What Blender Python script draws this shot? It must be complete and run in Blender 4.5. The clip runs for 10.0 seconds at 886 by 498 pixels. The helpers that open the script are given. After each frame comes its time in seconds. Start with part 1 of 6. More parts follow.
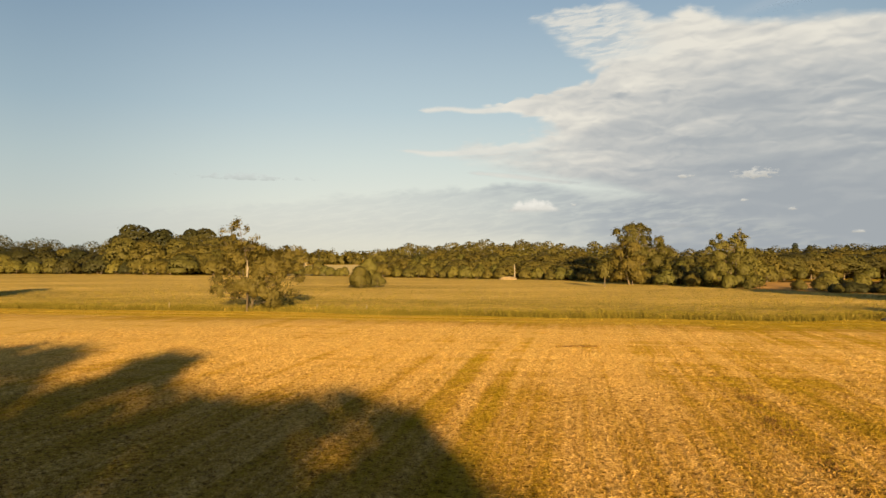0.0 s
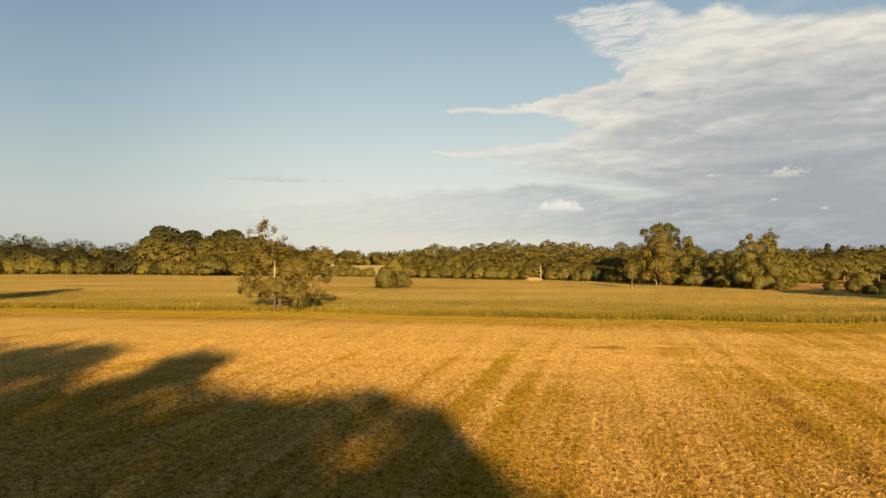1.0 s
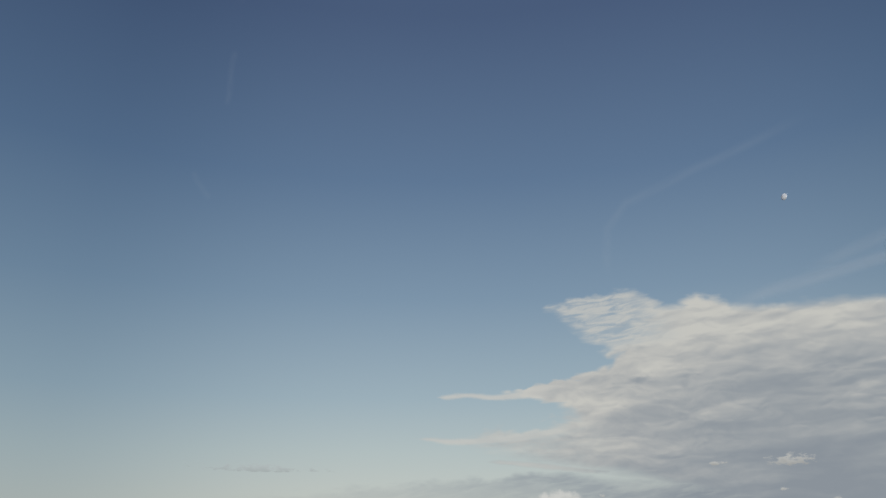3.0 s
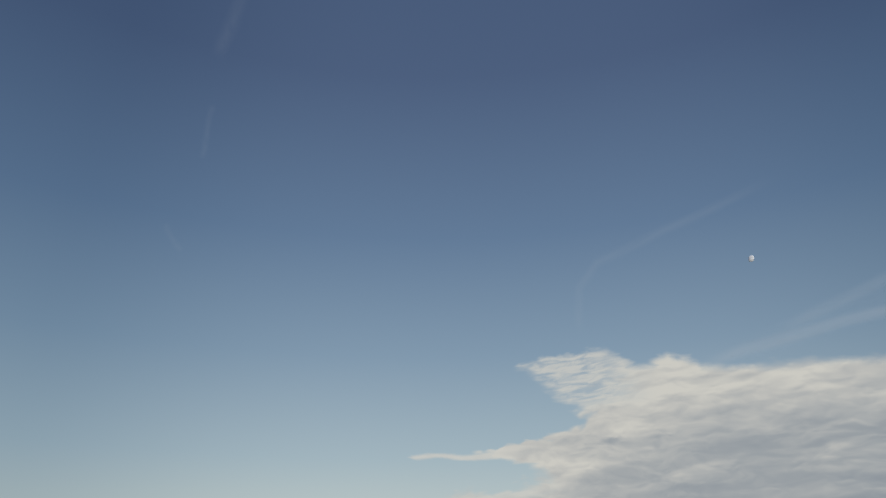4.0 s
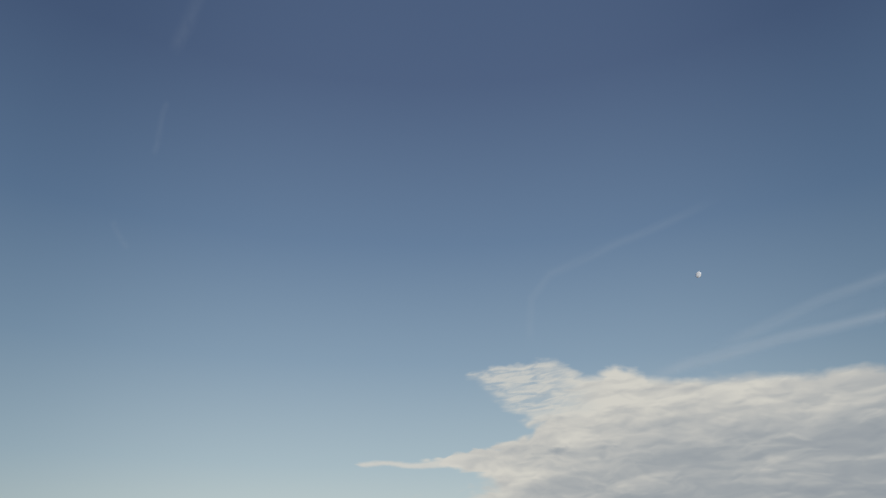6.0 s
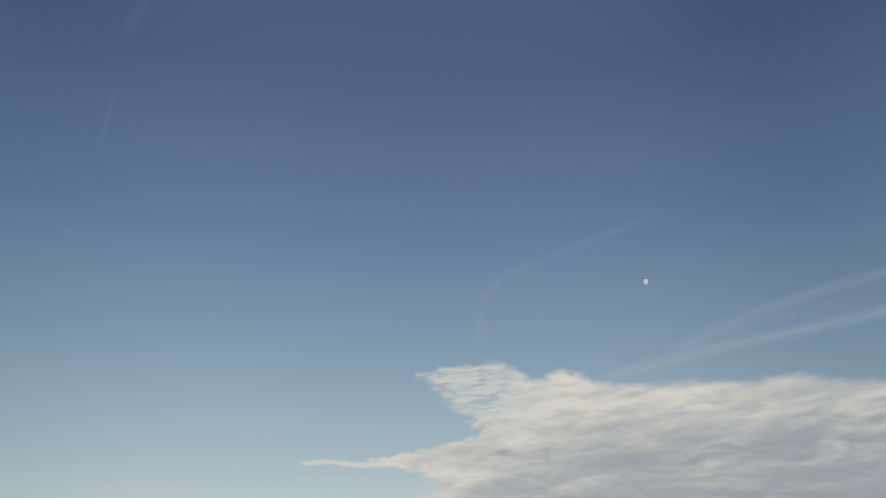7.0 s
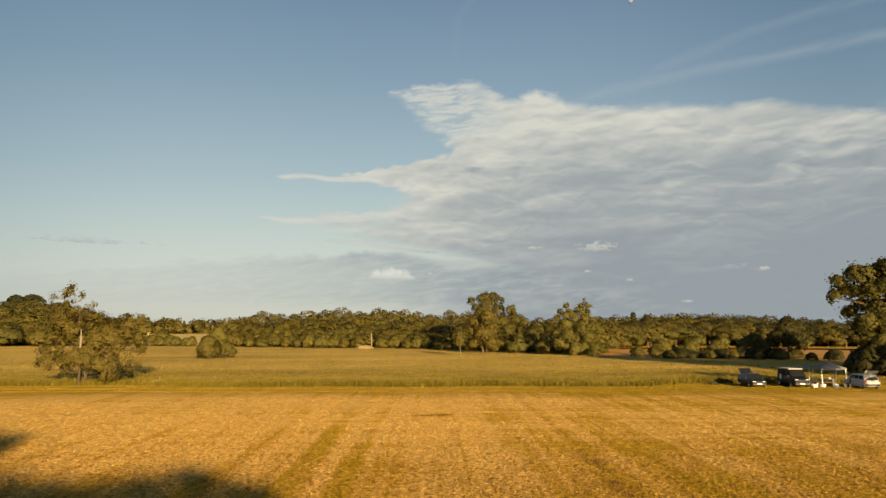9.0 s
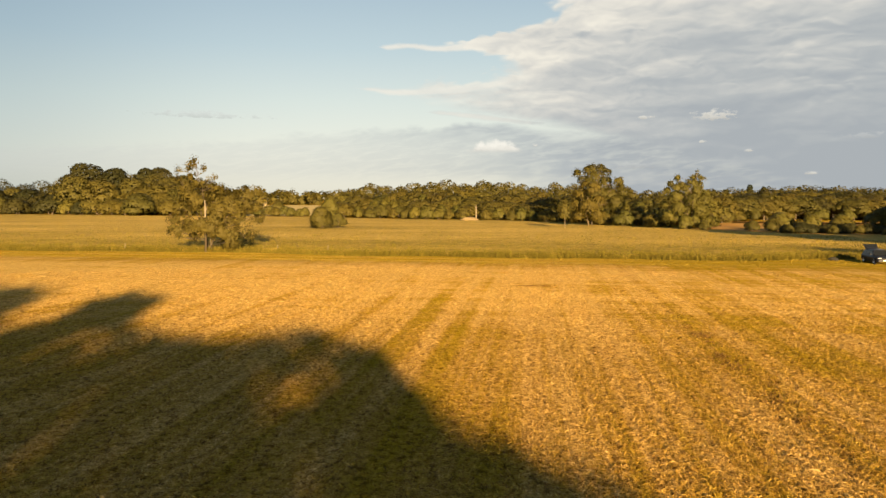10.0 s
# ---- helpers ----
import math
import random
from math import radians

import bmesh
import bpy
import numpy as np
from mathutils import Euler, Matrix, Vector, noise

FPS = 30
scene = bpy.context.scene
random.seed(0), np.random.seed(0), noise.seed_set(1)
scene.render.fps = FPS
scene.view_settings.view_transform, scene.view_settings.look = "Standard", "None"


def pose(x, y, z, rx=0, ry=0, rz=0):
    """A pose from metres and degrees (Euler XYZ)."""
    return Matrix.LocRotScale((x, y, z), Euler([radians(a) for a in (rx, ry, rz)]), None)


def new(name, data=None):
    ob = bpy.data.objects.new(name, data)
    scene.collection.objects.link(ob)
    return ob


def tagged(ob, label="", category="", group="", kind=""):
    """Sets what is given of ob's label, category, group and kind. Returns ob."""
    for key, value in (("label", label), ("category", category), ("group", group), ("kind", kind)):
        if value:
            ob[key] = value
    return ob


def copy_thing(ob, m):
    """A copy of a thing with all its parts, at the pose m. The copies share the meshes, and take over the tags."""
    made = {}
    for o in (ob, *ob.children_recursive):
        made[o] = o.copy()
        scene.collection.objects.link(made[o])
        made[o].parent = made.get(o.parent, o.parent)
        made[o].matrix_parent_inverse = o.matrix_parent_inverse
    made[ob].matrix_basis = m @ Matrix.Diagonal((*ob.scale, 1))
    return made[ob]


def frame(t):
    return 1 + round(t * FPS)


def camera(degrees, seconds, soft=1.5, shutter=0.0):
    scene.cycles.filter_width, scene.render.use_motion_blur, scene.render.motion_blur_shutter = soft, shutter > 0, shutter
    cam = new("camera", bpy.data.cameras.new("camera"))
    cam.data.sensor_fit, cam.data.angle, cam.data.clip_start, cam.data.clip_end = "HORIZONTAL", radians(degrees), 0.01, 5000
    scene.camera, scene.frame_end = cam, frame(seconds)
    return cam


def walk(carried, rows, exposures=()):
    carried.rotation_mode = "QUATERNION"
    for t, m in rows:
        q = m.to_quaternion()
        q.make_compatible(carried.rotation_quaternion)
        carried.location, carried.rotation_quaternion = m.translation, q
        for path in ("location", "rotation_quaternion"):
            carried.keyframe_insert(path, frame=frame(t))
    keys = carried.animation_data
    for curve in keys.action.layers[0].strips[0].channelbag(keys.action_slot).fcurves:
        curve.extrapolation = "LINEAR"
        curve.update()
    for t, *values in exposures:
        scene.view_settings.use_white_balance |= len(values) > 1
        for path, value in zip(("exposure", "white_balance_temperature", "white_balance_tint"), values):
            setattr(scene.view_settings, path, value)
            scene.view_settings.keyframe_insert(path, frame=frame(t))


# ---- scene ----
cam = camera(63.4, 10.0, soft=1.42)
EYE = (0.0, 0.0, 6.0)
# seconds, yaw, pitch, roll: the camera hovers and only turns
TURNS = (
    (0.0, 0.0, 0.7, 0.0), (0.5, 1.05, 0.72, -0.01), (1.0, 2.06, 0.75, 0.01), (1.2, 2.35, 0.92, 0.01), (1.5, 2.55, 3.33, -0.01), (1.7, 2.56, 6.16, 0.03),
    (2.0, 2.49, 11.18, 0.09), (2.2, 2.46, 14.5, 0.13), (2.5, 2.31, 18.56, 0.18), (2.7, 2.09, 20.75, 0.25), (3.0, 1.6, 23.32, 0.34), (3.2, 1.12, 24.56, 0.37),
    (4.3, -1.34, 28.26, 0.53), (4.5, -1.76, 28.31, 0.56), (5.0, -2.77, 28.31, 0.47), (5.2, -3.21, 28.31, 0.48), (6.3, -5.47, 28.39, 0.54), (6.5, -6.08, 28.39, 0.55),
    (7.0, -9.07, 28.34, 0.55), (7.5, -12.35, 27.92, 0.56), (7.7, -13.43, 26.77, 0.53), (8.0, -14.48, 24.07, 0.49), (8.2, -14.64, 21.49, 0.36), (8.5, -14.32, 15.58, 0.17),
    (8.7, -13.62, 11.37, 0.14), (9.0, -11.35, 6.14, 0.08), (9.2, -9.48, 3.15, 0.03), (9.5, -6.55, -0.81, -0.05), (9.7, -4.91, -2.71, -0.08), (10.0, -3.06, -4.04, -0.12))
walk(cam, [(t, pose(*EYE, 90 + p, r, y)) for t, y, p, r in TURNS],
     exposures=((0.0, 1.43, 6750, 10), (1.0, 1.43, 6750, 10), (1.5, 1.34, 6750, 10), (2.0, 1.16, 6550, 10), (2.5, 0.99, 6370, 10), (3.0, 0.95, 6320, 10), (4.5, 1.1, 6480, 10),
                (7.5, 1.14, 6500, 10), (8.0, 1.07, 6500, 10), (8.5, 1.05, 6500, 10), (9.0, 1.2, 6590, 6), (9.5, 1.42, 6750, 10), (10.0, 1.57, 6790, 10)))


# ---- light ----
SUN_EL = 12.5      # degrees above the horizon
SHADE_AZ = -9.0    # shadows run this many degrees to the right of straight ahead
sun_data = bpy.data.lights.new("sun", "SUN")
sun_data.energy, sun_data.angle, sun_data.color = 5.7, radians(0.9), (1.0, 0.70, 0.36)
sun = new("sun", sun_data)
sun.matrix_basis = pose(0, 0, 60, 90 - SUN_EL, 0, -SHADE_AZ)

world = bpy.data.worlds.new("evening_sky")
scene.world = world
world.use_nodes = True


# ---- node helpers ----
def node(nt, kind, links=None):
    """A shader node; links: socket -> value or another socket."""
    n = nt.nodes.new(kind)
    for k, v in (links or {}).items():
        s = n.inputs[k]
        if isinstance(v, bpy.types.NodeSocket):
            nt.links.new(v, s)
        else:
            s.default_value = v
    return n


def maths(nt, op, a, b=0.0, c=0.0, clamp=False):
    n = node(nt, "ShaderNodeMath", {0: a, 1: b, 2: c})
    n.operation, n.use_clamp = op, clamp
    return n.outputs[0]


def ramp(nt, fac, stops, interpolation="LINEAR"):
    n = node(nt, "ShaderNodeValToRGB", {"Fac": fac})
    r = n.color_ramp
    r.interpolation = interpolation
    while len(r.elements) < len(stops):
        r.elements.new(0.5)
    for e, (p, c) in zip(r.elements, stops):
        e.position = p
        e.color = (*c, 1) if len(c) == 3 else c
    return n.outputs["Color"]


def smooth(nt, x, lo, hi, a=0.0, b=1.0):
    n = node(nt, "ShaderNodeMapRange", {"Value": x, "From Min": lo, "From Max": hi, "To Min": a, "To Max": b})
    n.interpolation_type = "SMOOTHSTEP"
    return n.outputs["Result"]


def blend(nt, fac, a, b, mode="MIX"):
    n = node(nt, "ShaderNodeMix")
    n.data_type, n.blend_type = "RGBA", mode
    for i, v in ((0, fac), (6, a), (7, b)):
        if isinstance(v, bpy.types.NodeSocket):
            nt.links.new(v, n.inputs[i])
        elif i == 0:
            n.inputs[i].default_value = v
        else:
            n.inputs[i].default_value = (*v, 1)
    return n.outputs[2]


def fbm(nt, vec, scale, detail=4.0, rough=0.55, distortion=0.0, colour=False):
    n = node(nt, "ShaderNodeTexNoise", {"Vector": vec, "Scale": scale, "Detail": detail, "Roughness": rough,
                                        "Distortion": distortion})
    return n.outputs["Color" if colour else "Fac"]


def vec3(nt, x, y, z=0.0):
    return node(nt, "ShaderNodeCombineXYZ", {0: x, 1: y, 2: z}).outputs[0]


def material(name):
    m = bpy.data.materials.new(name)
    m.use_nodes = True
    nt = m.node_tree
    return m, nt, nt.nodes["Principled BSDF"]


def feed(nt, socket, v):
    if isinstance(v, bpy.types.NodeSocket):
        nt.links.new(v, socket)
    else:
        socket.default_value = (*v, 1) if isinstance(v, tuple) and len(v) == 3 else v


# ---- sky ----
wt = world.node_tree
wt.nodes.clear()
SKY = 0.42
sky = node(wt, "ShaderNodeTexSky")
sky.sky_type, sky.sun_disc = "NISHITA", False
sky.sun_elevation, sky.sun_rotation = radians(SUN_EL), radians(180 + SHADE_AZ)
sky.air_density, sky.dust_density, sky.ozone_density = 1.0, 2.0, 1.5
up = node(wt, "ShaderNodeSeparateXYZ", {0: node(wt, "ShaderNodeTexCoord").outputs["Generated"]}).outputs[2]
hue = ramp(wt, up, (
    (0.00, (0.64, 0.635, 0.555)), (0.06, (0.65, 0.66, 0.60)), (0.13, (0.53, 0.59, 0.57)), (0.20, (0.395, 0.49, 0.53)),
    (0.33, (0.238, 0.335, 0.43)), (0.48, (0.13, 0.205, 0.32)), (0.66, (0.075, 0.115, 0.21)), (1.00, (0.05, 0.085, 0.17))))
air = blend(wt, 1.0, sky.outputs[0], (0.05, 0.05, 0.05), "MULTIPLY")
tone = blend(wt, 1.0, hue, (SKY, SKY, SKY), "MULTIPLY")
# the sky is brighter and warmer on the sun's side, behind the camera
side = node(wt, "ShaderNodeVectorMath", {0: node(wt, "ShaderNodeTexCoord").outputs["Generated"], 1: (-math.sin(radians(SHADE_AZ)), -math.cos(radians(SHADE_AZ)), 0.1)})
side.operation = "DOT_PRODUCT"
tone = blend(wt, smooth(wt, side.outputs["Value"], 0.0, 1.0), tone, blend(wt, 1.0, tone, (2.2, 2.0, 1.75), "MULTIPLY"))
# the sky pales around 6 degrees right, standing in for the lens's darker edges
flat = node(wt, "ShaderNodeVectorMath", {0: node(wt, "ShaderNodeVectorMath", {0: node(wt, "ShaderNodeTexCoord").outputs["Generated"], 1: (1.0, 1.0, 0.0)}).outputs[0]})
flat.inputs[0].links[0].from_node.operation, flat.operation = "MULTIPLY", "NORMALIZE"
across = node(wt, "ShaderNodeVectorMath", {0: flat.outputs[0], 1: (math.sin(radians(6.0)), math.cos(radians(6.0)), 0.0)})
across.operation = "DOT_PRODUCT"
deep = smooth(wt, across.outputs["Value"], 0.80, 0.995, 0.80, 1.10)
tone = blend(wt, 1.0, tone, vec3(wt, maths(wt, "SUBTRACT", deep, smooth(wt, across.outputs["Value"], 0.80, 0.995, 0.06, 0.0)), deep, maths(wt, "ADD", maths(wt, "MULTIPLY", deep, 0.8), 0.22)), "MULTIPLY")
node(wt, "ShaderNodeOutputWorld", {0: node(wt, "ShaderNodeBackground", {
    "Color": blend(wt, 0.85, air, tone), "Strength": 1.0}).outputs[0]})


# ---- materials ----
EDGE_SLOPE, EDGE_AT = -0.19, 74.4      # the mown field ends along y = EDGE_AT + EDGE_SLOPE x
SWATH = radians(10.3)                  # the mower's lines run this far to the right of straight ahead


def field_colour(nt):
    """Mown hay field: straw with greener mower lines, and a green headland beside the tall grass."""
    p = node(nt, "ShaderNodeNewGeometry").outputs["Position"]
    s = node(nt, "ShaderNodeSeparateXYZ", {0: p})
    x, y = s.outputs[0], s.outputs[1]
    u = maths(nt, "SUBTRACT", maths(nt, "MULTIPLY", x, math.cos(SWATH)), maths(nt, "MULTIPLY", y, math.sin(SWATH)))
    v = maths(nt, "ADD", maths(nt, "MULTIPLY", x, math.sin(SWATH)), maths(nt, "MULTIPLY", y, math.cos(SWATH)))
    e = maths(nt, "ADD", y, maths(nt, "MULTIPLY", x, -EDGE_SLOPE))
    lines = fbm(nt, vec3(nt, maths(nt, "MULTIPLY", u, 0.7), maths(nt, "MULTIPLY", v, 0.02)), 1.0, 3.0, 0.6)
    fines = fbm(nt, vec3(nt, maths(nt, "MULTIPLY", u, 2.2), maths(nt, "MULTIPLY", v, 0.03)), 1.0, 3.0, 0.6)
    across = fbm(nt, vec3(nt, maths(nt, "MULTIPLY", x, 0.05), maths(nt, "MULTIPLY", e, 0.9)), 1.0, 3.0, 0.6)
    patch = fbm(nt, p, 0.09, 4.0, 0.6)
    grain = fbm(nt, p, 5.0, 5.0, 0.7)
    # the two wheel tracks that show greenest, and paler ones between
    wob = maths(nt, "MULTIPLY", maths(nt, "SUBTRACT", fbm(nt, p, 0.25, 2.0), 0.5), 0.6)
    uw = maths(nt, "ADD", u, wob)
    green = None
    for at, wide, amount in ((-5.5, 0.5, 0.66), (-3.4, 0.45, 0.7), (0.9, 0.5, 0.1), (4.7, 1.1, 0.2), (6.9, 0.8, 0.15),
                             (10.6, 1.0, 0.24), (-8.6, 0.7, 0.18), (15.5, 1.2, 0.25), (21.0, 1.2, 0.25)):
        d = maths(nt, "ABSOLUTE", maths(nt, "SUBTRACT", uw, at))
        g = smooth(nt, d, wide * 0.4, wide * 1.6, amount, 0.0)
        green = g if green is None else maths(nt, "ADD", green, g)
    green = maths(nt, "MULTIPLY", green, smooth(nt, patch, 0.3, 0.6, 0.45, 1.0))
    green = maths(nt, "MULTIPLY", green, maths(nt, "MULTIPLY", smooth(nt, y, 20.0, 27.0, 0.35, 1.0), smooth(nt, y, 50.0, 57.0, 1.0, 0.1)))
    near = maths(nt, "ADD", smooth(nt, lines, 0.4, 0.68, -0.06, 0.36), smooth(nt, fines, 0.36, 0.66, -0.12, 0.2))
    near = maths(nt, "ADD", near, maths(nt, "MULTIPLY", smooth(nt, across, 0.38, 0.64, -0.14, 0.3), smooth(nt, e, 26.0, 44.0)))
    near = maths(nt, "ADD", near, maths(nt, "ADD", green, smooth(nt, patch, 0.42, 0.7, 0.0, 0.42)))
    head = smooth(nt, maths(nt, "ADD", e, maths(nt, "MULTIPLY", across, 8.0)), 70.0, 75.0)
    headg = maths(nt, "ADD", smooth(nt, across, 0.38, 0.62, 0.0, 0.42), 0.34)
    for at, wide in ((73.9, 0.8), (70.3, 0.7), (67.2, 0.5)):
        strip = smooth(nt, maths(nt, "ABSOLUTE", maths(nt, "SUBTRACT", e, at)), wide * 0.4, wide, 0.3, 0.0)
        headg = maths(nt, "ADD", headg, maths(nt, "MULTIPLY", strip, smooth(nt, patch, 0.35, 0.55, 0.4, 1.0)))
    fac = node(nt, "ShaderNodeMix", {0: head, 2: near, 3: headg}).outputs[0]
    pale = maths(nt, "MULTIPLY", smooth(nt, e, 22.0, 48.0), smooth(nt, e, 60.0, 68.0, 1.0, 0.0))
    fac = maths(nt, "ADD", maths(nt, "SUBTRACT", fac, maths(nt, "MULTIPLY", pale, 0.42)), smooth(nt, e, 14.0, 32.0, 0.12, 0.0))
    # towards the right the lens's edge darkening is put into the colour
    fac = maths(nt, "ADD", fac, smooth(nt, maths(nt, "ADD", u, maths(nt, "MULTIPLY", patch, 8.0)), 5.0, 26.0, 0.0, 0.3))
    fac = maths(nt, "ADD", fac, smooth(nt, grain, 0.3, 0.75, -0.22, 0.26), clamp=True)
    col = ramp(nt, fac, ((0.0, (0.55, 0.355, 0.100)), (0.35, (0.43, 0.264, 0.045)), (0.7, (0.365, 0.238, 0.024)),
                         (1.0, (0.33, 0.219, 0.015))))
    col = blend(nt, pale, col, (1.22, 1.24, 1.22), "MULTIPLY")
    litter = fbm(nt, p, 2.6, 3.0, 0.7)
    row = smooth(nt, maths(nt, "ABSOLUTE", maths(nt, "SUBTRACT", uw, 7.3)), 0.1, 0.6, 0.09, 0.0)
    col = blend(nt, smooth(nt, maths(nt, "ADD", litter, row), 0.58, 0.74, 0.0, 0.7), col, (0.17, 0.09, 0.016))
    # crevices between the straw heaps: bare soil, and shade put into the colour
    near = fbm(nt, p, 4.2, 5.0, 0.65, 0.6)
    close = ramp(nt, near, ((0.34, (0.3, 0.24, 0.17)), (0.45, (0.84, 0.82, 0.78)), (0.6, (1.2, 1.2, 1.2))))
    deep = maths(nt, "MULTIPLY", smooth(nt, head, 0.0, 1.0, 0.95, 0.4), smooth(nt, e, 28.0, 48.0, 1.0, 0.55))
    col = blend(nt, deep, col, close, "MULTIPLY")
    return col, p, head


def make_field():
    m, nt, b = material("mown_hay")
    col, p, head = field_colour(nt)
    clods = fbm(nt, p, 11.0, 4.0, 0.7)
    # smaller gaps between clods, their shade put into the colour too
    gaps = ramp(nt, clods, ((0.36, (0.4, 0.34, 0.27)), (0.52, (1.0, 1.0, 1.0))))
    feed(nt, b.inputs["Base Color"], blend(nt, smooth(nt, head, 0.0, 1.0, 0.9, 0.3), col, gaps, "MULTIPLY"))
    b.inputs["Roughness"].default_value = 0.95
    b.inputs["Specular IOR Level"].default_value = 0.0
    h = maths(nt, "ADD", maths(nt, "MULTIPLY", fbm(nt, p, 4.5, 5.0, 0.75, 0.4), 0.16), maths(nt, "MULTIPLY", fbm(nt, p, 14.0, 3.0, 0.7), 0.06))
    bump = node(nt, "ShaderNodeBump", {"Strength": 0.6, "Distance": 1.0, "Height": h})
    feed(nt, b.inputs["Normal"], bump.outputs[0])
    return m


def make_hay_blades():
    m, nt, b = material("cut_hay_blades")
    col, p, head = field_colour(nt)
    r = node(nt, "ShaderNodeNewGeometry").outputs["Random Per Island"]
    tint = ramp(nt, r, ((0.0, (0.32, 0.25, 0.16)), (0.3, (0.64, 0.6, 0.52)), (0.75, (0.88, 0.87, 0.85)), (1.0, (1.06, 1.06, 1.06))))
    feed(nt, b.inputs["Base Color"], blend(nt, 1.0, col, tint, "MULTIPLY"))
    b.inputs["Roughness"].default_value = 0.8
    b.inputs["Specular IOR Level"].default_value = 0.05
    return m


def make_straw():
    m, nt, b = material("loose_straw")
    col, p, head = field_colour(nt)
    r = node(nt, "ShaderNodeNewGeometry").outputs["Random Per Island"]
    tint = ramp(nt, r, ((0.0, (0.28, 0.2, 0.12)), (0.3, (0.7, 0.64, 0.56)), (0.7, (1.04, 1.03, 1.05)), (1.0, (1.3, 1.34, 1.55))))
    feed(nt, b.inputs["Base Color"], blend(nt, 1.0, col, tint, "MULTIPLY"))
    b.inputs["Roughness"].default_value = 0.8
    b.inputs["Specular IOR Level"].default_value = 0.1
    return m


def make_meadow(name, blades, green=0.0):
    m, nt, b = material(name)
    p = node(nt, "ShaderNodeNewGeometry").outputs["Position"]
    big = fbm(nt, node(nt, "ShaderNodeMapping", {"Vector": p, "Scale": (0.02, 0.06, 0.3)}).outputs[0], 1.0, 4.0, 0.6)
    mid = fbm(nt, node(nt, "ShaderNodeMapping", {"Vector": p, "Scale": (0.12, 0.7, 0.3)}).outputs[0], 1.0, 4.0, 0.65)
    f = maths(nt, "ADD", maths(nt, "MULTIPLY", big, 0.6), maths(nt, "MULTIPLY", mid, 0.45))
    if blades:
        r = node(nt, "ShaderNodeNewGeometry").outputs["Random Per Island"]
        f = maths(nt, "ADD", f, maths(nt, "MULTIPLY", maths(nt, "SUBTRACT", r, 0.5), 0.12))
    f = maths(nt, "SUBTRACT", f, green)
    if not blades:
        s = node(nt, "ShaderNodeSeparateXYZ", {0: p})
        e = maths(nt, "ADD", s.outputs[1], maths(nt, "MULTIPLY", s.outputs[0], -EDGE_SLOPE))
        f = maths(nt, "SUBTRACT", f, smooth(nt, maths(nt, "ADD", e, maths(nt, "MULTIPLY", big, 40.0)), 92.0, 135.0, 0.1, 0.0))
        streak = fbm(nt, node(nt, "ShaderNodeMapping", {"Vector": p, "Scale": (0.6, 3.2, 1.0)}).outputs[0], 1.0, 4.0, 0.7)
        f = maths(nt, "ADD", f, maths(nt, "MULTIPLY", maths(nt, "SUBTRACT", streak, 0.5), 0.45))
        tuft = fbm(nt, p, 1.6, 4.0, 0.7)
        f = maths(nt, "ADD", f, maths(nt, "MULTIPLY", maths(nt, "SUBTRACT", tuft, 0.5), 0.6))
    col = ramp(nt, f, ((0.22, (0.115, 0.091, 0.012)), (0.42, (0.305, 0.212, 0.035)), (0.6, (0.475, 0.32, 0.066)), (0.8, (0.61, 0.415, 0.118))))
    feed(nt, b.inputs["Base Color"], col)
    b.inputs["Roughness"].default_value = 0.95
    b.inputs["Specular IOR Level"].default_value = 0.1
    if not blades:
        h = maths(nt, "ADD", maths(nt, "MULTIPLY", mid, 0.4), maths(nt, "MULTIPLY", fbm(nt, p, 2.5, 4.0, 0.7), 0.25))
        feed(nt, b.inputs["Normal"], node(nt, "ShaderNodeBump", {"Strength": 0.8, "Distance": 1.0, "Height": h}).outputs[0])
    return m


def make_leaves(name, dark, light, warm):
    """Leaves that differ from clump to clump and from tree to tree."""
    m, nt, b = material(name)
    g = node(nt, "ShaderNodeNewGeometry")
    o = node(nt, "ShaderNodeObjectInfo").outputs["Random"]
    n = fbm(nt, g.outputs["Position"], 0.38, 4.0, 0.6)
    f = maths(nt, "ADD", maths(nt, "MULTIPLY", g.outputs["Random Per Island"], 0.14), maths(nt, "ADD", maths(nt, "MULTIPLY", n, 0.7), 0.1))
    col = ramp(nt, f, ((0.1, dark), (0.55, light), (0.95, warm)))
    shade = ramp(nt, o, ((0.0, (0.76, 0.82, 0.84)), (0.5, (0.94, 0.94, 0.94)), (1.0, (1.1, 1.04, 0.94))))
    col = blend(nt, 1.0, col, shade, "MULTIPLY")
    feed(nt, b.inputs["Base Color"], col)
    b.inputs["Roughness"].default_value = 0.65
    b.inputs["Specular IOR Level"].default_value = 0.2
    # light that passes through the leaf
    glow_through = node(nt, "ShaderNodeBsdfTranslucent", {"Color": blend(nt, 1.0, col, (1.45, 1.35, 0.9), "MULTIPLY")})
    mix = node(nt, "ShaderNodeMixShader", {0: 0.3, 1: b.outputs[0], 2: glow_through.outputs[0]})
    nt.links.new(mix.outputs[0], nt.nodes["Material Output"].inputs["Surface"])
    return m


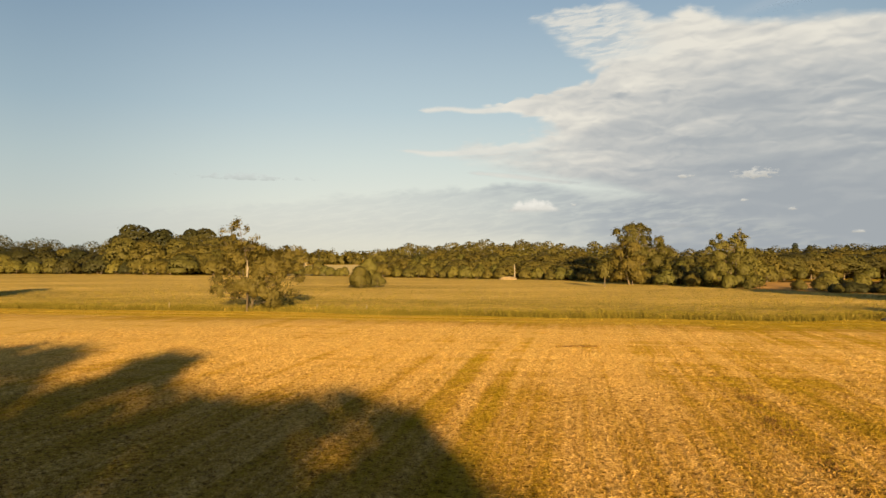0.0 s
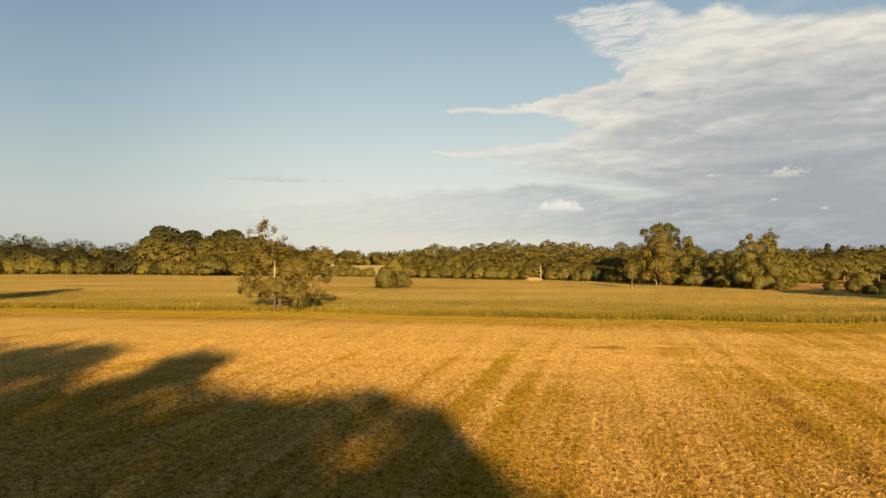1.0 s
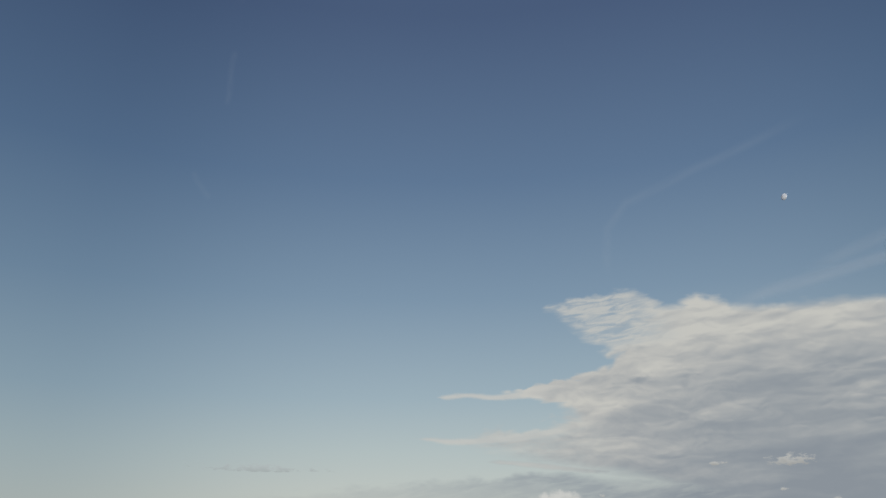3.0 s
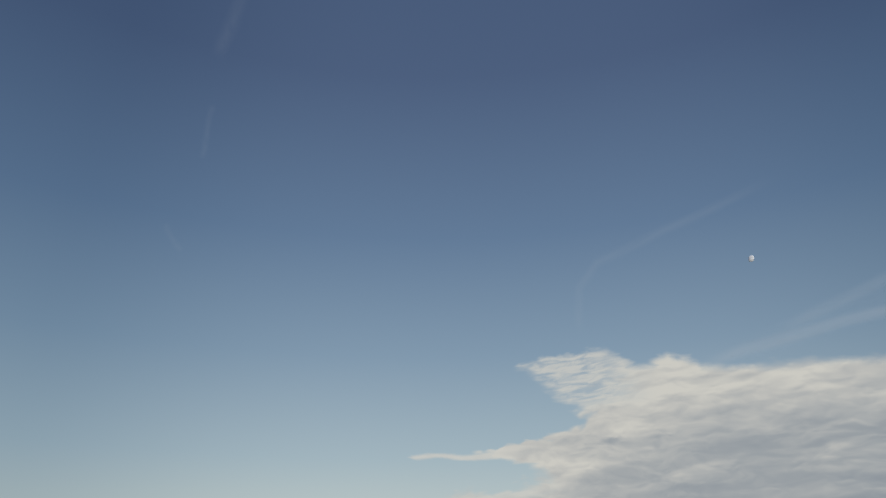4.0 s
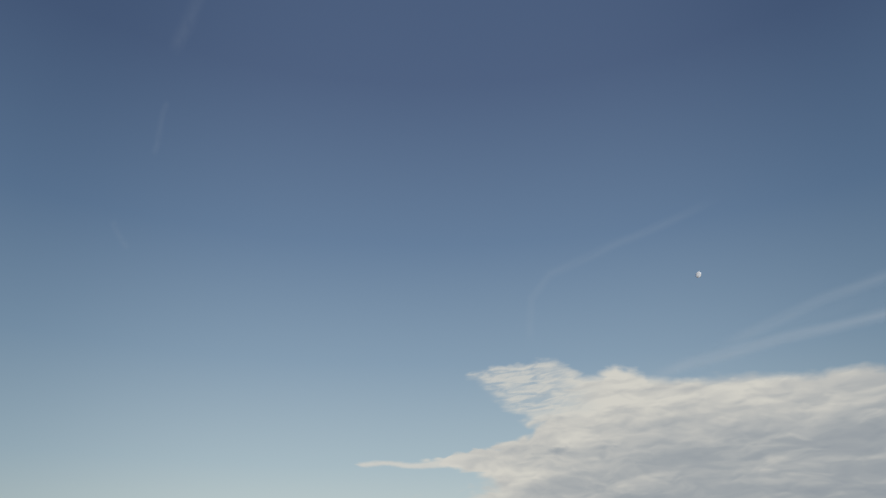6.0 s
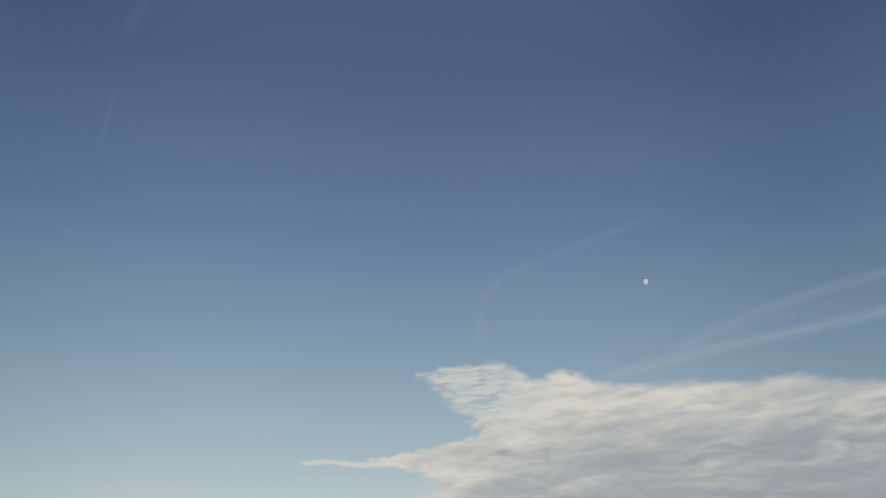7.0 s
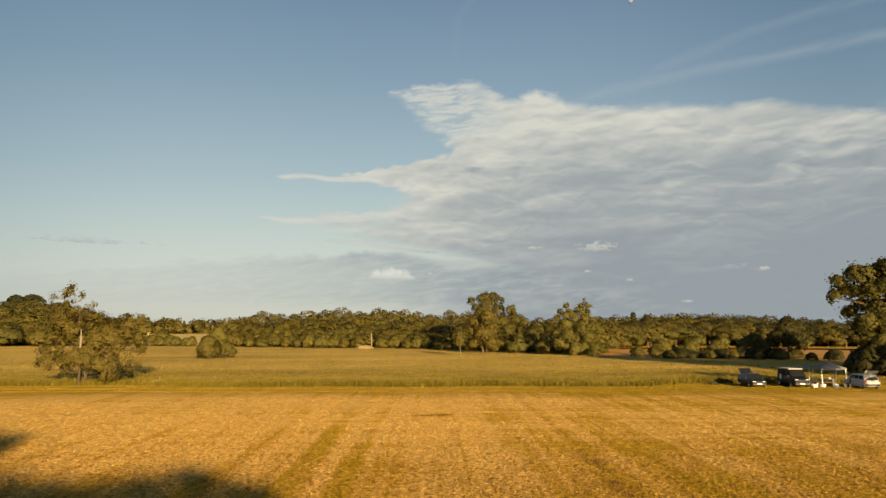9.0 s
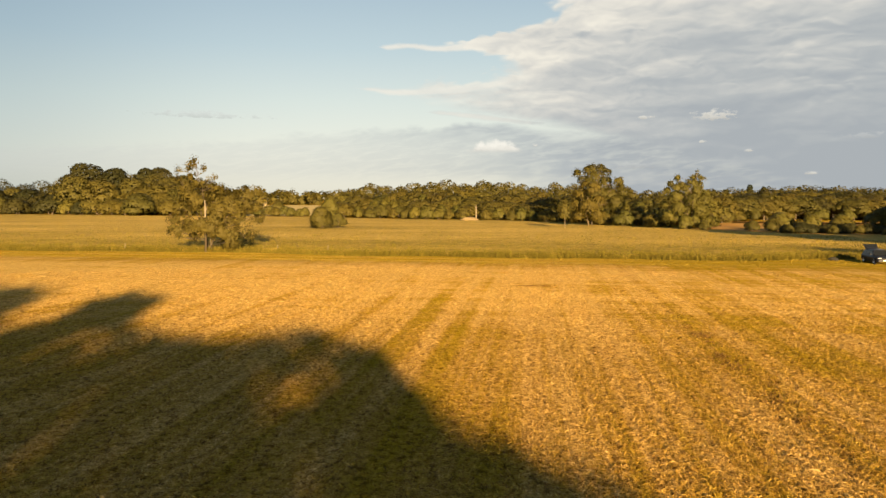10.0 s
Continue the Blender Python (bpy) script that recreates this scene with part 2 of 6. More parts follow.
def make_plain(name, colour, rough=0.6, metal=0.0, vary=0.12, scale=6.0, bump=0.0, spec=0.5):
    m, nt, b = material(name)
    p = node(nt, "ShaderNodeTexCoord").outputs["Object"]
    n = fbm(nt, p, scale, 4.0, 0.6)
    lo = tuple(c * (1 - vary) for c in colour)
    hi = tuple(min(1.0, c * (1 + vary)) for c in colour)
    feed(nt, b.inputs["Base Color"], ramp(nt, n, ((0.3, lo), (0.7, hi))))
    feed(nt, b.inputs["Roughness"], smooth(nt, n, 0.3, 0.7, rough * 0.9, min(1.0, rough * 1.1)))
    b.inputs["Metallic"].default_value = metal
    b.inputs["Specular IOR Level"].default_value = spec
    if bump:
        feed(nt, b.inputs["Normal"], node(nt, "ShaderNodeBump", {"Strength": 0.6, "Distance": bump, "Height": fbm(nt, p, scale * 2, 4.0, 0.7)}).outputs[0])
    return m


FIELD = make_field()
HAY = make_hay_blades()
STRAW = make_straw()
MEADOW = make_meadow("tall_meadow", False)
MEADOW_BLADES = make_meadow("meadow_blades", True, 0.34)
FRINGE = make_meadow("green_tall_grass", True, 0.475)
VERGE = make_plain("headland_grass", (0.225, 0.158, 0.022), 0.9, vary=0.22, scale=0.4, spec=0.05)
LITTER = make_plain("old_hay_litter", (0.16, 0.088, 0.024), 0.95, vary=0.4, scale=3.0, spec=0.05)
LEAF_OAK = make_leaves("oak_leaves", (0.056, 0.049, 0.0095), (0.106, 0.089, 0.0172), (0.158, 0.129, 0.025))
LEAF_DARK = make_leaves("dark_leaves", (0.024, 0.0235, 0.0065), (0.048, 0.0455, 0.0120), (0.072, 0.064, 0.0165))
LEAF_LIGHT = make_leaves("pale_leaves", (0.064, 0.060, 0.0120), (0.116, 0.105, 0.0205), (0.168, 0.147, 0.029))
LEAF_BROWN = make_leaves("brown_leaves", (0.050, 0.043, 0.0088), (0.106, 0.087, 0.0172), (0.162, 0.130, 0.026))
LEAF_PINE = make_leaves("pine_needles", (0.01545, 0.0225, 0.01), (0.03605, 0.0425, 0.01625), (0.06438, 0.065, 0.0225))
BARK = make_plain("bark", (0.135, 0.102, 0.064), 0.9, vary=0.35, scale=3.0, bump=0.05, spec=0.2)
GREY_BARK = make_plain("grey_bark", (0.085, 0.065, 0.04), 0.9, vary=0.3, scale=3.0, bump=0.05, spec=0.2)
DEADWOOD = make_plain("bleached_wood", (0.2, 0.165, 0.11), 0.85, vary=0.2, scale=4.0, bump=0.03, spec=0.2)
SNAG = make_plain("broken_trunk_wood", (0.2, 0.165, 0.11), 0.85, vary=0.2, scale=4.0, bump=0.03, spec=0.2)
SOIL = make_plain("ploughed_soil", (0.36, 0.195, 0.045), 0.95, vary=0.25, scale=0.15, bump=0.2, spec=0.1)
PASTURE = make_plain("far_pasture", (0.5, 0.38, 0.14), 0.95, vary=0.2, scale=0.05, bump=0.1, spec=0.1)


def bark_below(m, height):
    """Bark left on the lower stem, bare wood above."""
    nt = m.node_tree
    b = nt.nodes["Principled BSDF"]
    pale = b.inputs["Base Color"].links[0].from_socket
    o = node(nt, "ShaderNodeTexCoord").outputs["Object"]
    z = node(nt, "ShaderNodeSeparateXYZ", {0: o}).outputs[2]
    z = maths(nt, "ADD", z, maths(nt, "MULTIPLY", maths(nt, "SUBTRACT", fbm(nt, o, 2.0), 0.5), 1.5))
    feed(nt, b.inputs["Base Color"], blend(nt, smooth(nt, z, height - 0.3, height + 0.3), (0.06, 0.045, 0.026), pale))


bark_below(SNAG, 3.5)


# ---- building helpers ----
def mesh_object(name, verts, faces, mat, parent=None, smooth_faces=False):
    me = bpy.data.meshes.new(name)
    me.from_pydata([tuple(v) for v in verts], [], faces)
    me.materials.append(mat)
    if smooth_faces:
        me.polygons.foreach_set("use_smooth", [True] * len(me.polygons))
    me.update()
    ob = new(name, me)
    if parent is not None:
        ob.parent = parent
    return ob


def cards_mesh(name, corners, mat, normals=None):
    """Many loose four- or three-cornered blades as one mesh; corners: array (n, k, 3)."""
    n, k, _ = corners.shape
    me = bpy.data.meshes.new(name)
    me.vertices.add(n * k)
    me.vertices.foreach_set("co", corners.reshape(-1).astype(np.float32))
    me.loops.add(n * k)
    me.loops.foreach_set("vertex_index", np.arange(n * k, dtype=np.int32))
    me.polygons.add(n)
    me.polygons.foreach_set("loop_start", np.arange(0, n * k, k, dtype=np.int32))
    me.update(calc_edges=True)
    me.materials.append(mat)
    if normals is not None:
        me.polygons.foreach_set("use_smooth", np.ones(n, dtype=bool))
        me.normals_split_custom_set_from_vertices(np.repeat(normals, k, axis=0))
    return me


def tube(verts, faces, path, radii, sides=7):
    """Adds a tapered tube along path to the lists."""
    base = len(verts)
    path = [Vector(p) for p in path]
    for i, p in enumerate(path):
        d = (path[min(i + 1, len(path) - 1)] - path[max(i - 1, 0)]).normalized()
        a = d.cross(Vector((0.31, 0.95, 0.08))).normalized()
        b = d.cross(a)
        for s in range(sides):
            w = 2 * math.pi * s / sides
            verts.append(p + (a * math.cos(w) + b * math.sin(w)) * radii[i])
    for i in range(len(path) - 1):
        for s in range(sides):
            t = (s + 1) % sides
            faces.append((base + i * sides + s, base + i * sides + t, base + (i + 1) * sides + t, base + (i + 1) * sides + s))
    faces.append(tuple(base + (len(path) - 1) * sides + s for s in range(sides)))


def unit(rng, n):
    d = rng.normal(size=(n, 3))
    return d / np.linalg.norm(d, axis=1)[:, None]


def buried(p, lobes, swell):
    """How deep each point lies in the lobe that holds it best, as a share of its radius."""
    best = np.full(len(p), 9.0)
    for x, y, z, r in lobes:
        near = np.abs(p[:, 0] - x) < r * swell
        q = p[near] - (x, y, z)
        best[near] = np.minimum(best[near], np.sqrt((q * q).sum(1)) / (r * swell))
    return best


def crown_mesh(name, lobes, leaves, size, mat, seed, spray=0.0, swell=1.0, whole=0.4, corners=4, full=34, rise=0.35, skin=0.0):
    """Leaves in loose sprays that hang over the outside of several lobes (x, y, z, r), with hollows between them."""
    rng = np.random.default_rng(seed)
    lobes = np.array(lobes, float)
    share = lobes[:, 3] ** 1.7
    spray = spray or size * 2.4
    k = max(30, int(leaves / full))
    # where the sprays sit: near the lobes' skins, seldom underneath, not deep inside a neighbour
    which = rng.choice(len(lobes), 3 * k, p=share / share.sum())
    d = unit(rng, 3 * k)
    d[:, 2] = np.where((d[:, 2] < -0.35) & (rng.uniform(0, 1, 3 * k) < 0.7), -d[:, 2], d[:, 2])
    c = lobes[which, :3] + d * (lobes[which, 3] * swell * rng.uniform(0.5, 1.0, 3 * k))[:, None]
    ok = np.where(buried(c, lobes, swell) > 0.45)[0][:k]
    c, d = c[ok], d[ok]
    k = len(c)
    axis = d * 0.5 + rng.normal(size=(k, 3)) * 0.55 * (1, 1, 1 if rise else 0.7) + (0, 0, rise)
    axis /= np.linalg.norm(axis, axis=1)[:, None]
    big = spray * rng.uniform(0.6, 1.45, k)
    # the leaves of each spray, and those that close the lobes' skins
    at = rng.integers(0, k, leaves)
    off = np.clip(rng.normal(size=(leaves, 3)), -1.5, 1.5) * 0.42
    p = c[at] + axis[at] * (big[at] * rng.uniform(-0.9, 0.7, leaves))[:, None] + off * big[at][:, None]
    d = d[at]
    m = int(leaves * skin)
    if m:
        which = rng.choice(len(lobes), 3 * m, p=share / share.sum())
        e = unit(rng, 3 * m)
        e[:, 2] = np.where((e[:, 2] < -0.3) & (rng.uniform(0, 1, 3 * m) < 0.8), -e[:, 2], e[:, 2])
        q = lobes[which, :3] + e * (lobes[which, 3] * swell * rng.uniform(0.84, 1.03, 3 * m))[:, None]
        ok = np.where(buried(q, lobes, swell) > 0.8)[0][:m]
        p[:len(ok)], d[:len(ok)], off[:len(ok)] = q[ok], e[ok], e[ok]
    p[:, 2] = np.maximum(p[:, 2], 0.05)
    mid = (lobes[:, :3] * share[:, None]).sum(0) / share.sum() - (0, 0, 0.6)
    span = np.maximum(0.5, np.abs(lobes[:, :3] - mid).max(0) + lobes[:, 3].max())
    out = (p - mid) / span
    out /= np.linalg.norm(out, axis=1)[:, None]
    puff_out = off / np.maximum(0.05, np.linalg.norm(off, axis=1))[:, None]
    n3 = 0.6 * d + 0.4 * puff_out + whole * out
    n3 /= np.linalg.norm(n3, axis=1)[:, None]
    o = n3 + rng.normal(size=(leaves, 3)) * 0.35
    o /= np.linalg.norm(o, axis=1)[:, None]
    a = np.cross(o, unit(rng, leaves))
    a /= np.linalg.norm(a, axis=1)[:, None]
    b = np.cross(o, a)
    s = (size * rng.uniform(0.55, 1.3, leaves))[:, None]
    if corners == 3:
        shape = np.stack([p - a * s * 0.7, p + a * s * 0.5 - b * s * 0.5, p + a * s * 0.3 + b * s * 0.6], 1)
    else:
        lift = o * s * 0.22
        shape = np.stack([p - a * s * 0.75, p - b * s * 0.42 + lift, p + a * s * 0.75, p + b * s * 0.42 + lift], 1)
    n3 = n3 * 0.9 + o * 0.15
    return cards_mesh(name, shape, mat, n3 / np.linalg.norm(n3, axis=1)[:, None])


def trunk_mesh(name, lobes, girth, seed, bark, stems=1, twigs=3):
    rng = np.random.default_rng(seed + 77)
    verts, faces = [], []
    lobes = sorted(lobes, key=lambda l: l[2])
    stemset = []
    for st in range(stems):
        w = 2 * math.pi * st / max(stems, 1) + 0.4
        off = Vector((math.cos(w), math.sin(w), 0)) * (0.0 if stems == 1 else girth * 2.2)
        top = Vector(lobes[-1][:3]) if stems == 1 else Vector(lobes[-1 - (st * len(lobes)) // (stems + 1)][:3])
        path = []
        for i in range(7):
            f = i / 6
            q = off.lerp(top, f ** 1.25)
            q.z = top.z * f
            path.append(q + Vector((rng.normal(), rng.normal(), 0)) * girth * 0.5 * f)
        path[0].z = -0.15
        g = girth / (1 if stems == 1 else 1.5)
        tube(verts, faces, path, [g * (1.25 if i == 0 else 1 - 0.85 * i / 6) for i in range(7)], 8 if twigs else 6)
        stemset.append((path, g))
    # every lobe hangs on the stem that comes nearest below it
    for x, y, z, r in lobes:
        best = None
        for path, g in stemset:
            for i in range(1, 6):
                p = path[i]
                if p.z < z - 0.3 * r or i == 1:
                    d = (Vector((x, y, z - r * 0.8)) - p).length
                    if best is None or d < best[0]:
                        best = (d, p, g * (1 - 0.14 * i))
        _, start, g = best
        end = Vector((x, y, z))
        mid = start.lerp(end, 0.5) + Vector((rng.normal(), rng.normal(), 0.6)) * r * 0.15
        tube(verts, faces, [start, mid, end], [g * 0.5, g * 0.34, g * 0.12], 6 if twigs else 3)
        for _ in range(twigs):
            d = Vector(unit(rng, 1)[0]) * r * 0.85
            d.z = abs(d.z) * 0.7
            tube(verts, faces, [mid, mid.lerp(end + d, 0.55) + Vector((0, 0, r * 0.06)), end + d], [g * 0.22, g * 0.13, g * 0.04], 5)
    me = bpy.data.meshes.new(name)
    me.from_pydata(verts, [], faces)
    me.materials.append(bark)
    me.polygons.foreach_set("use_smooth", [True] * len(me.polygons))
    return me


def tree(name, x, y, lobes, height, leaf, leaves, size, seed, label, category="tree", group="", girth=None, stems=1,
         bark=None, twigs=3, spray=0.0, swell=1.0, whole=0.4, corners=4, full=34, rise=0.35, skin=0.0):
    root = new(name)
    root.location = (x, y, 0)
    new_trunk = new("trunk", trunk_mesh("trunk", lobes, girth or height * 0.022, seed, bark or BARK, stems, twigs))
    new_crown = new("crown", crown_mesh("crown", lobes, leaves, size, leaf, seed, spray, swell, whole, corners, full, rise, skin))
    new_trunk.parent = new_crown.parent = root
    return tagged(root, label, category, group)


def round_lobes(rng, h, wide, low, n, cone=0.0):
    """Lobes of a crown of height h and half-width wide that begins at low; cone narrows the top."""
    top = wide * (0.42 - 0.2 * cone)
    out = [(0.0, 0.0, h - top, top)]
    for i in range(n):
        f = (i + 0.5) / n
        z = low + (h - low) * (0.12 + 0.72 * f)
        prof = math.sin(math.pi * min(0.93, 0.22 + 0.68 * f)) ** 0.7
        prof = prof * (1 - cone) + (1.05 - f) * cone
        w = i * 2.399 + rng.uniform(-0.4, 0.4)
        r = wide * rng.uniform(0.3, 0.46) * (1 - 0.45 * cone * f)
        d = max(0.0, wide * prof - r * 0.9)
        out.append((math.cos(w) * d, math.sin(w) * d, z, r))
    return out


def dome_lobes(rng, h, wide, low, n):
    """Lobes over a broad dome: a rounded outline with a few heaved boughs, hollow below."""
    mid, rise = low + (h - low) * 0.42, (h - low) * 0.58
    out = [(rng.uniform(-0.15, 0.15) * wide, 0.0, h - wide * 0.62, wide * 0.6)]
    for i in range(n):
        f = (i + 0.5) / n
        up = 0.9 - 1.5 * f
        w = i * 2.399 + rng.uniform(-0.4, 0.4)
        r = wide * rng.uniform(0.28, 0.46)
        d = math.sqrt(max(0.0, 1 - up * up)) * rng.uniform(0.85, 1.1)
        z = mid + up * (rise if up > 0 else mid - low) - r * 0.7 * max(0.0, up)
        out.append((math.cos(w) * max(0.0, wide * d - r * 0.7), math.sin(w) * max(0.0, wide * d - r * 0.7), max(z, r * 0.6), r))
    return out


# ---- ground ----
def edge_y(x):
    """Where the mown field meets the tall grass."""
    return EDGE_AT + EDGE_SLOPE * x + 5.0 * min(1.0, max(0.0, (x - 34) / 8)) - 0.28 * max(0.0, x - 44) + 3.0 * math.exp(-((x + 20) / 11) ** 2) - 1.2 * math.exp(-((x - 14) / 7) ** 2) + 0.9 * math.sin(x * 0.11) + 0.4 * math.sin(x * 0.37 + 1)


def sheet(name, nx, ny, fn, mat, parent=None):
    verts = [fn(i / nx, j / ny) for j in range(ny + 1) for i in range(nx + 1)]
    faces = [(j * (nx + 1) + i, j * (nx + 1) + i + 1, (j + 1) * (nx + 1) + i + 1, (j + 1) * (nx + 1) + i)
             for j in range(ny) for i in range(nx)]
    return mesh_object(name, verts, faces, mat, parent, True)


def stretch(f, near, far):
    g = 2 * f - 1
    return math.copysign(abs(g) ** 3 * far + abs(g) * near, g)


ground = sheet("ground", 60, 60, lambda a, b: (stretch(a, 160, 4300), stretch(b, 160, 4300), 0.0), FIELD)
tagged(ground, "flat mown hay field, golden straw with greener mower lines", "field", kind="structure")


def far_y(x):
    """The far side of the tall meadow, under the trees."""
    pts = ((-420, 300), (-160, 262), (-115, 254), (-80, 240), (-40, 231), (2, 202), (25, 192), (37, 180), (45, 165), (52, 150),
           (58, 139), (63, 127), (68, 119), (76, 114), (86, 110))
    for (xa, ya), (xb, yb) in zip(pts, pts[1:]):
        if x <= xb:
            return ya + (yb - ya) * (x - xa) / (xb - xa)
    return pts[-1][1]


def meadow_point(a, b):
    x = -400 + 484 * a ** 0.62
    y0, y1 = edge_y(x) + 0.4, far_y(x)
    y = y0 + (y1 - y0) * b ** 1.9
    if b == 0:
        return (x, y - 0.5, -0.05)
    z = 0.42 + 0.16 * noise.noise((x * 0.3, y * 0.3, 1)) + 0.10 * noise.noise((x * 1.1, y * 1.1, 4))
    z *= 1 - 0.72 * b ** 0.8
    if b < 0.05:
        z *= 0.75
    return (x, y, z)


meadow = sheet("meadow", 260, 110, meadow_point, MEADOW)
tagged(meadow, "tall uncut meadow of seeding golden-brown grass", "meadow", kind="structure")


# ---- clouds, far off ----
FAR = 4400.0


def heaven(az, el, r=FAR):
    a, e = radians(az - 0.28), radians(el - 0.04)
    return (math.sin(a) * math.cos(e) * r, math.cos(a) * math.cos(e) * r, 6 + math.sin(e) * r)


def sky_patch(name, rows, mat, label, category="cloud"):
    """A curved sheet on the sky: rows of ((azimuth, elevation), (u, v))."""
    w = len(rows[0])
    verts = [heaven(*c[0]) for row in rows for c in row]
    faces = [(j * w + i, j * w + i + 1, (j + 1) * w + i + 1, (j + 1) * w + i) for j in range(len(rows) - 1) for i in range(w - 1)]
    ob = mesh_object(name, verts, faces, mat)
    uv = ob.data.uv_layers.new(name="sky")
    flat = [c[1] for row in rows for c in row]
    for lp in ob.data.loops:
        uv.data[lp.index].uv = flat[lp.vertex_index]
    return tagged(ob, label, category, kind="structure")


def glow(nt, m, colour, alpha):
    """Far cloud: its daylight is put in as emission over the clear sky behind."""
    out = nt.nodes["Material Output"]
    nt.nodes.remove(nt.nodes["Principled BSDF"])
    em = node(nt, "ShaderNodeEmission", {"Strength": SKY})
    feed(nt, em.inputs["Color"], colour)
    mix = node(nt, "ShaderNodeMixShader", {1: node(nt, "ShaderNodeBsdfTransparent").outputs[0], 2: em.outputs[0]})
    feed(nt, mix.inputs[0], alpha)
    nt.links.new(mix.outputs[0], out.inputs["Surface"])
    return m


def profile(nt, x, pts, lo, hi, a, b):
    """A smooth curve through pts (x, y), both scaled into 0..1."""
    n = node(nt, "ShaderNodeFloatCurve", {"Value": maths(nt, "DIVIDE", maths(nt, "SUBTRACT", x, lo), hi - lo)})
    c = n.mapping.curves[0]
    q = [((px - lo) / (hi - lo), (py - a) / (b - a)) for px, py in pts]
    while len(c.points) < len(q):
        c.points.new(0.5, 0.5)
    for p, (qx, qy) in zip(c.points, q):
        p.location = (qx, qy)
        p.handle_type = "AUTO_CLAMPED"
    n.mapping.update()
    return maths(nt, "ADD", maths(nt, "MULTIPLY", n.outputs[0], b - a), a)


def puffs(nt, az, el, sx, sy, z, smoothness=0.85, detail=0.2):
    """Heaped cells, 1 in their middles and 0 in the seams."""
    n = node(nt, "ShaderNodeTexVoronoi")
    n.feature = "SMOOTH_F1"
    feed(nt, n.inputs["Vector"], vec3(nt, maths(nt, "MULTIPLY", az, sx), maths(nt, "MULTIPLY", el, sy), z))
    for key, value in (("Scale", 1.0), ("Smoothness", smoothness), ("Detail", detail), ("Roughness", 0.5)):
        n.inputs[key].default_value = value
    return maths(nt, "SUBTRACT", 1.0, n.outputs["Distance"])


def make_bank():
    m, nt, b = material("cloud_bank")
    s = node(nt, "ShaderNodeSeparateXYZ", {0: node(nt, "ShaderNodeUVMap").outputs[0]})
    az0, el0 = maths(nt, "MULTIPLY", s.outputs[0], 100.0), maths(nt, "MULTIPLY", s.outputs[1], 100.0)
    # torn outlines: the places at which the outline is asked for wander a little
    tear = node(nt, "ShaderNodeSeparateColor", {0: fbm(nt, vec3(nt, maths(nt, "MULTIPLY", az0, 0.32), maths(nt, "MULTIPLY", el0, 1.05), 3.0), 1.0, 8.0, 0.68, 0.3, True)})
    ta, te = maths(nt, "SUBTRACT", tear.outputs[0], 0.5), maths(nt, "SUBTRACT", tear.outputs[1], 0.5)
    # the heaps are bent on a larger scale, and bulge out over the outline
    sway = node(nt, "ShaderNodeSeparateColor", {0: fbm(nt, vec3(nt, maths(nt, "MULTIPLY", az0, 0.22), maths(nt, "MULTIPLY", el0, 0.5), 6.0), 1.0, 2.5, 0.5, 0.0, True)})
    wa = maths(nt, "ADD", az0, maths(nt, "MULTIPLY", maths(nt, "SUBTRACT", sway.outputs[0], 0.5), 4.0))
    we = maths(nt, "ADD", el0, maths(nt, "MULTIPLY", maths(nt, "SUBTRACT", sway.outputs[1], 0.5), 1.6))
    bulge = maths(nt, "SUBTRACT", maths(nt, "ADD", maths(nt, "MULTIPLY", puffs(nt, wa, we, 0.42, 0.98, 4.0), 0.65), maths(nt, "MULTIPLY", puffs(nt, wa, we, 1.1, 2.2, 7.0, 0.6), 0.35)), 0.44)
    az = maths(nt, "ADD", az0, maths(nt, "ADD", maths(nt, "MULTIPLY", ta, 2.2), maths(nt, "MULTIPLY", bulge, 3.4)))
    el = maths(nt, "SUBTRACT", maths(nt, "ADD", el0, maths(nt, "MULTIPLY", te, 0.8)), maths(nt, "MULTIPLY", bulge, 0.8))
    broad = fbm(nt, vec3(nt, maths(nt, "MULTIPLY", wa, 0.11), maths(nt, "MULTIPLY", we, 0.42), 2.0), 1.0, 2.5, 0.5)

    # the bank's left edge by height, without its two long spikes
    left = profile(nt, el, ((5.0, 12.5), (6.0, 9.0), (6.8, 4.0), (7.6, 1.0), (8.3, -0.4), (9.0, 2.4), (9.5, 5.6), (10.1, 7.2), (10.7, 7.8), (11.2, 6.0), (11.8, 3.8),
                            (12.3, 5.8), (12.8, 8.6), (13.5, 11.0), (14.7, 12.2), (15.4, 10.6), (16.4, 8.9), (17.3, 8.2), (18.3, 7.6), (19.0, 9.6), (19.6, 13.0), (22, 18)), 5, 22, -10, 30)
    top = profile(nt, az, ((-10, 12.0), (4, 13.6), (8, 19.3), (12.4, 19.75), (15.0, 19.2), (16.4, 18.4), (17.4, 17.95), (18.4, 18.1), (19.6, 18.5), (20.8, 18.05), (22.6, 17.35),
                           (26, 17.0), (29.4, 16.8), (33.8, 16.4), (36.3, 16.4), (39, 15.8), (41.7, 15.1), (44.6, 14.6), (47.6, 13.8), (60, 11.0)), -10, 60, 0, 25)
    dl = maths(nt, "SUBTRACT", az, left)
    dt = maths(nt, "SUBTRACT", top, el)
    ml = smooth(nt, dl, -0.2, smooth(nt, el0, 6.5, 11.0, 5.5, 1.7))
    mt = smooth(nt, dt, -0.2, 0.7)
    body = maths(nt, "MULTIPLY", ml, mt)

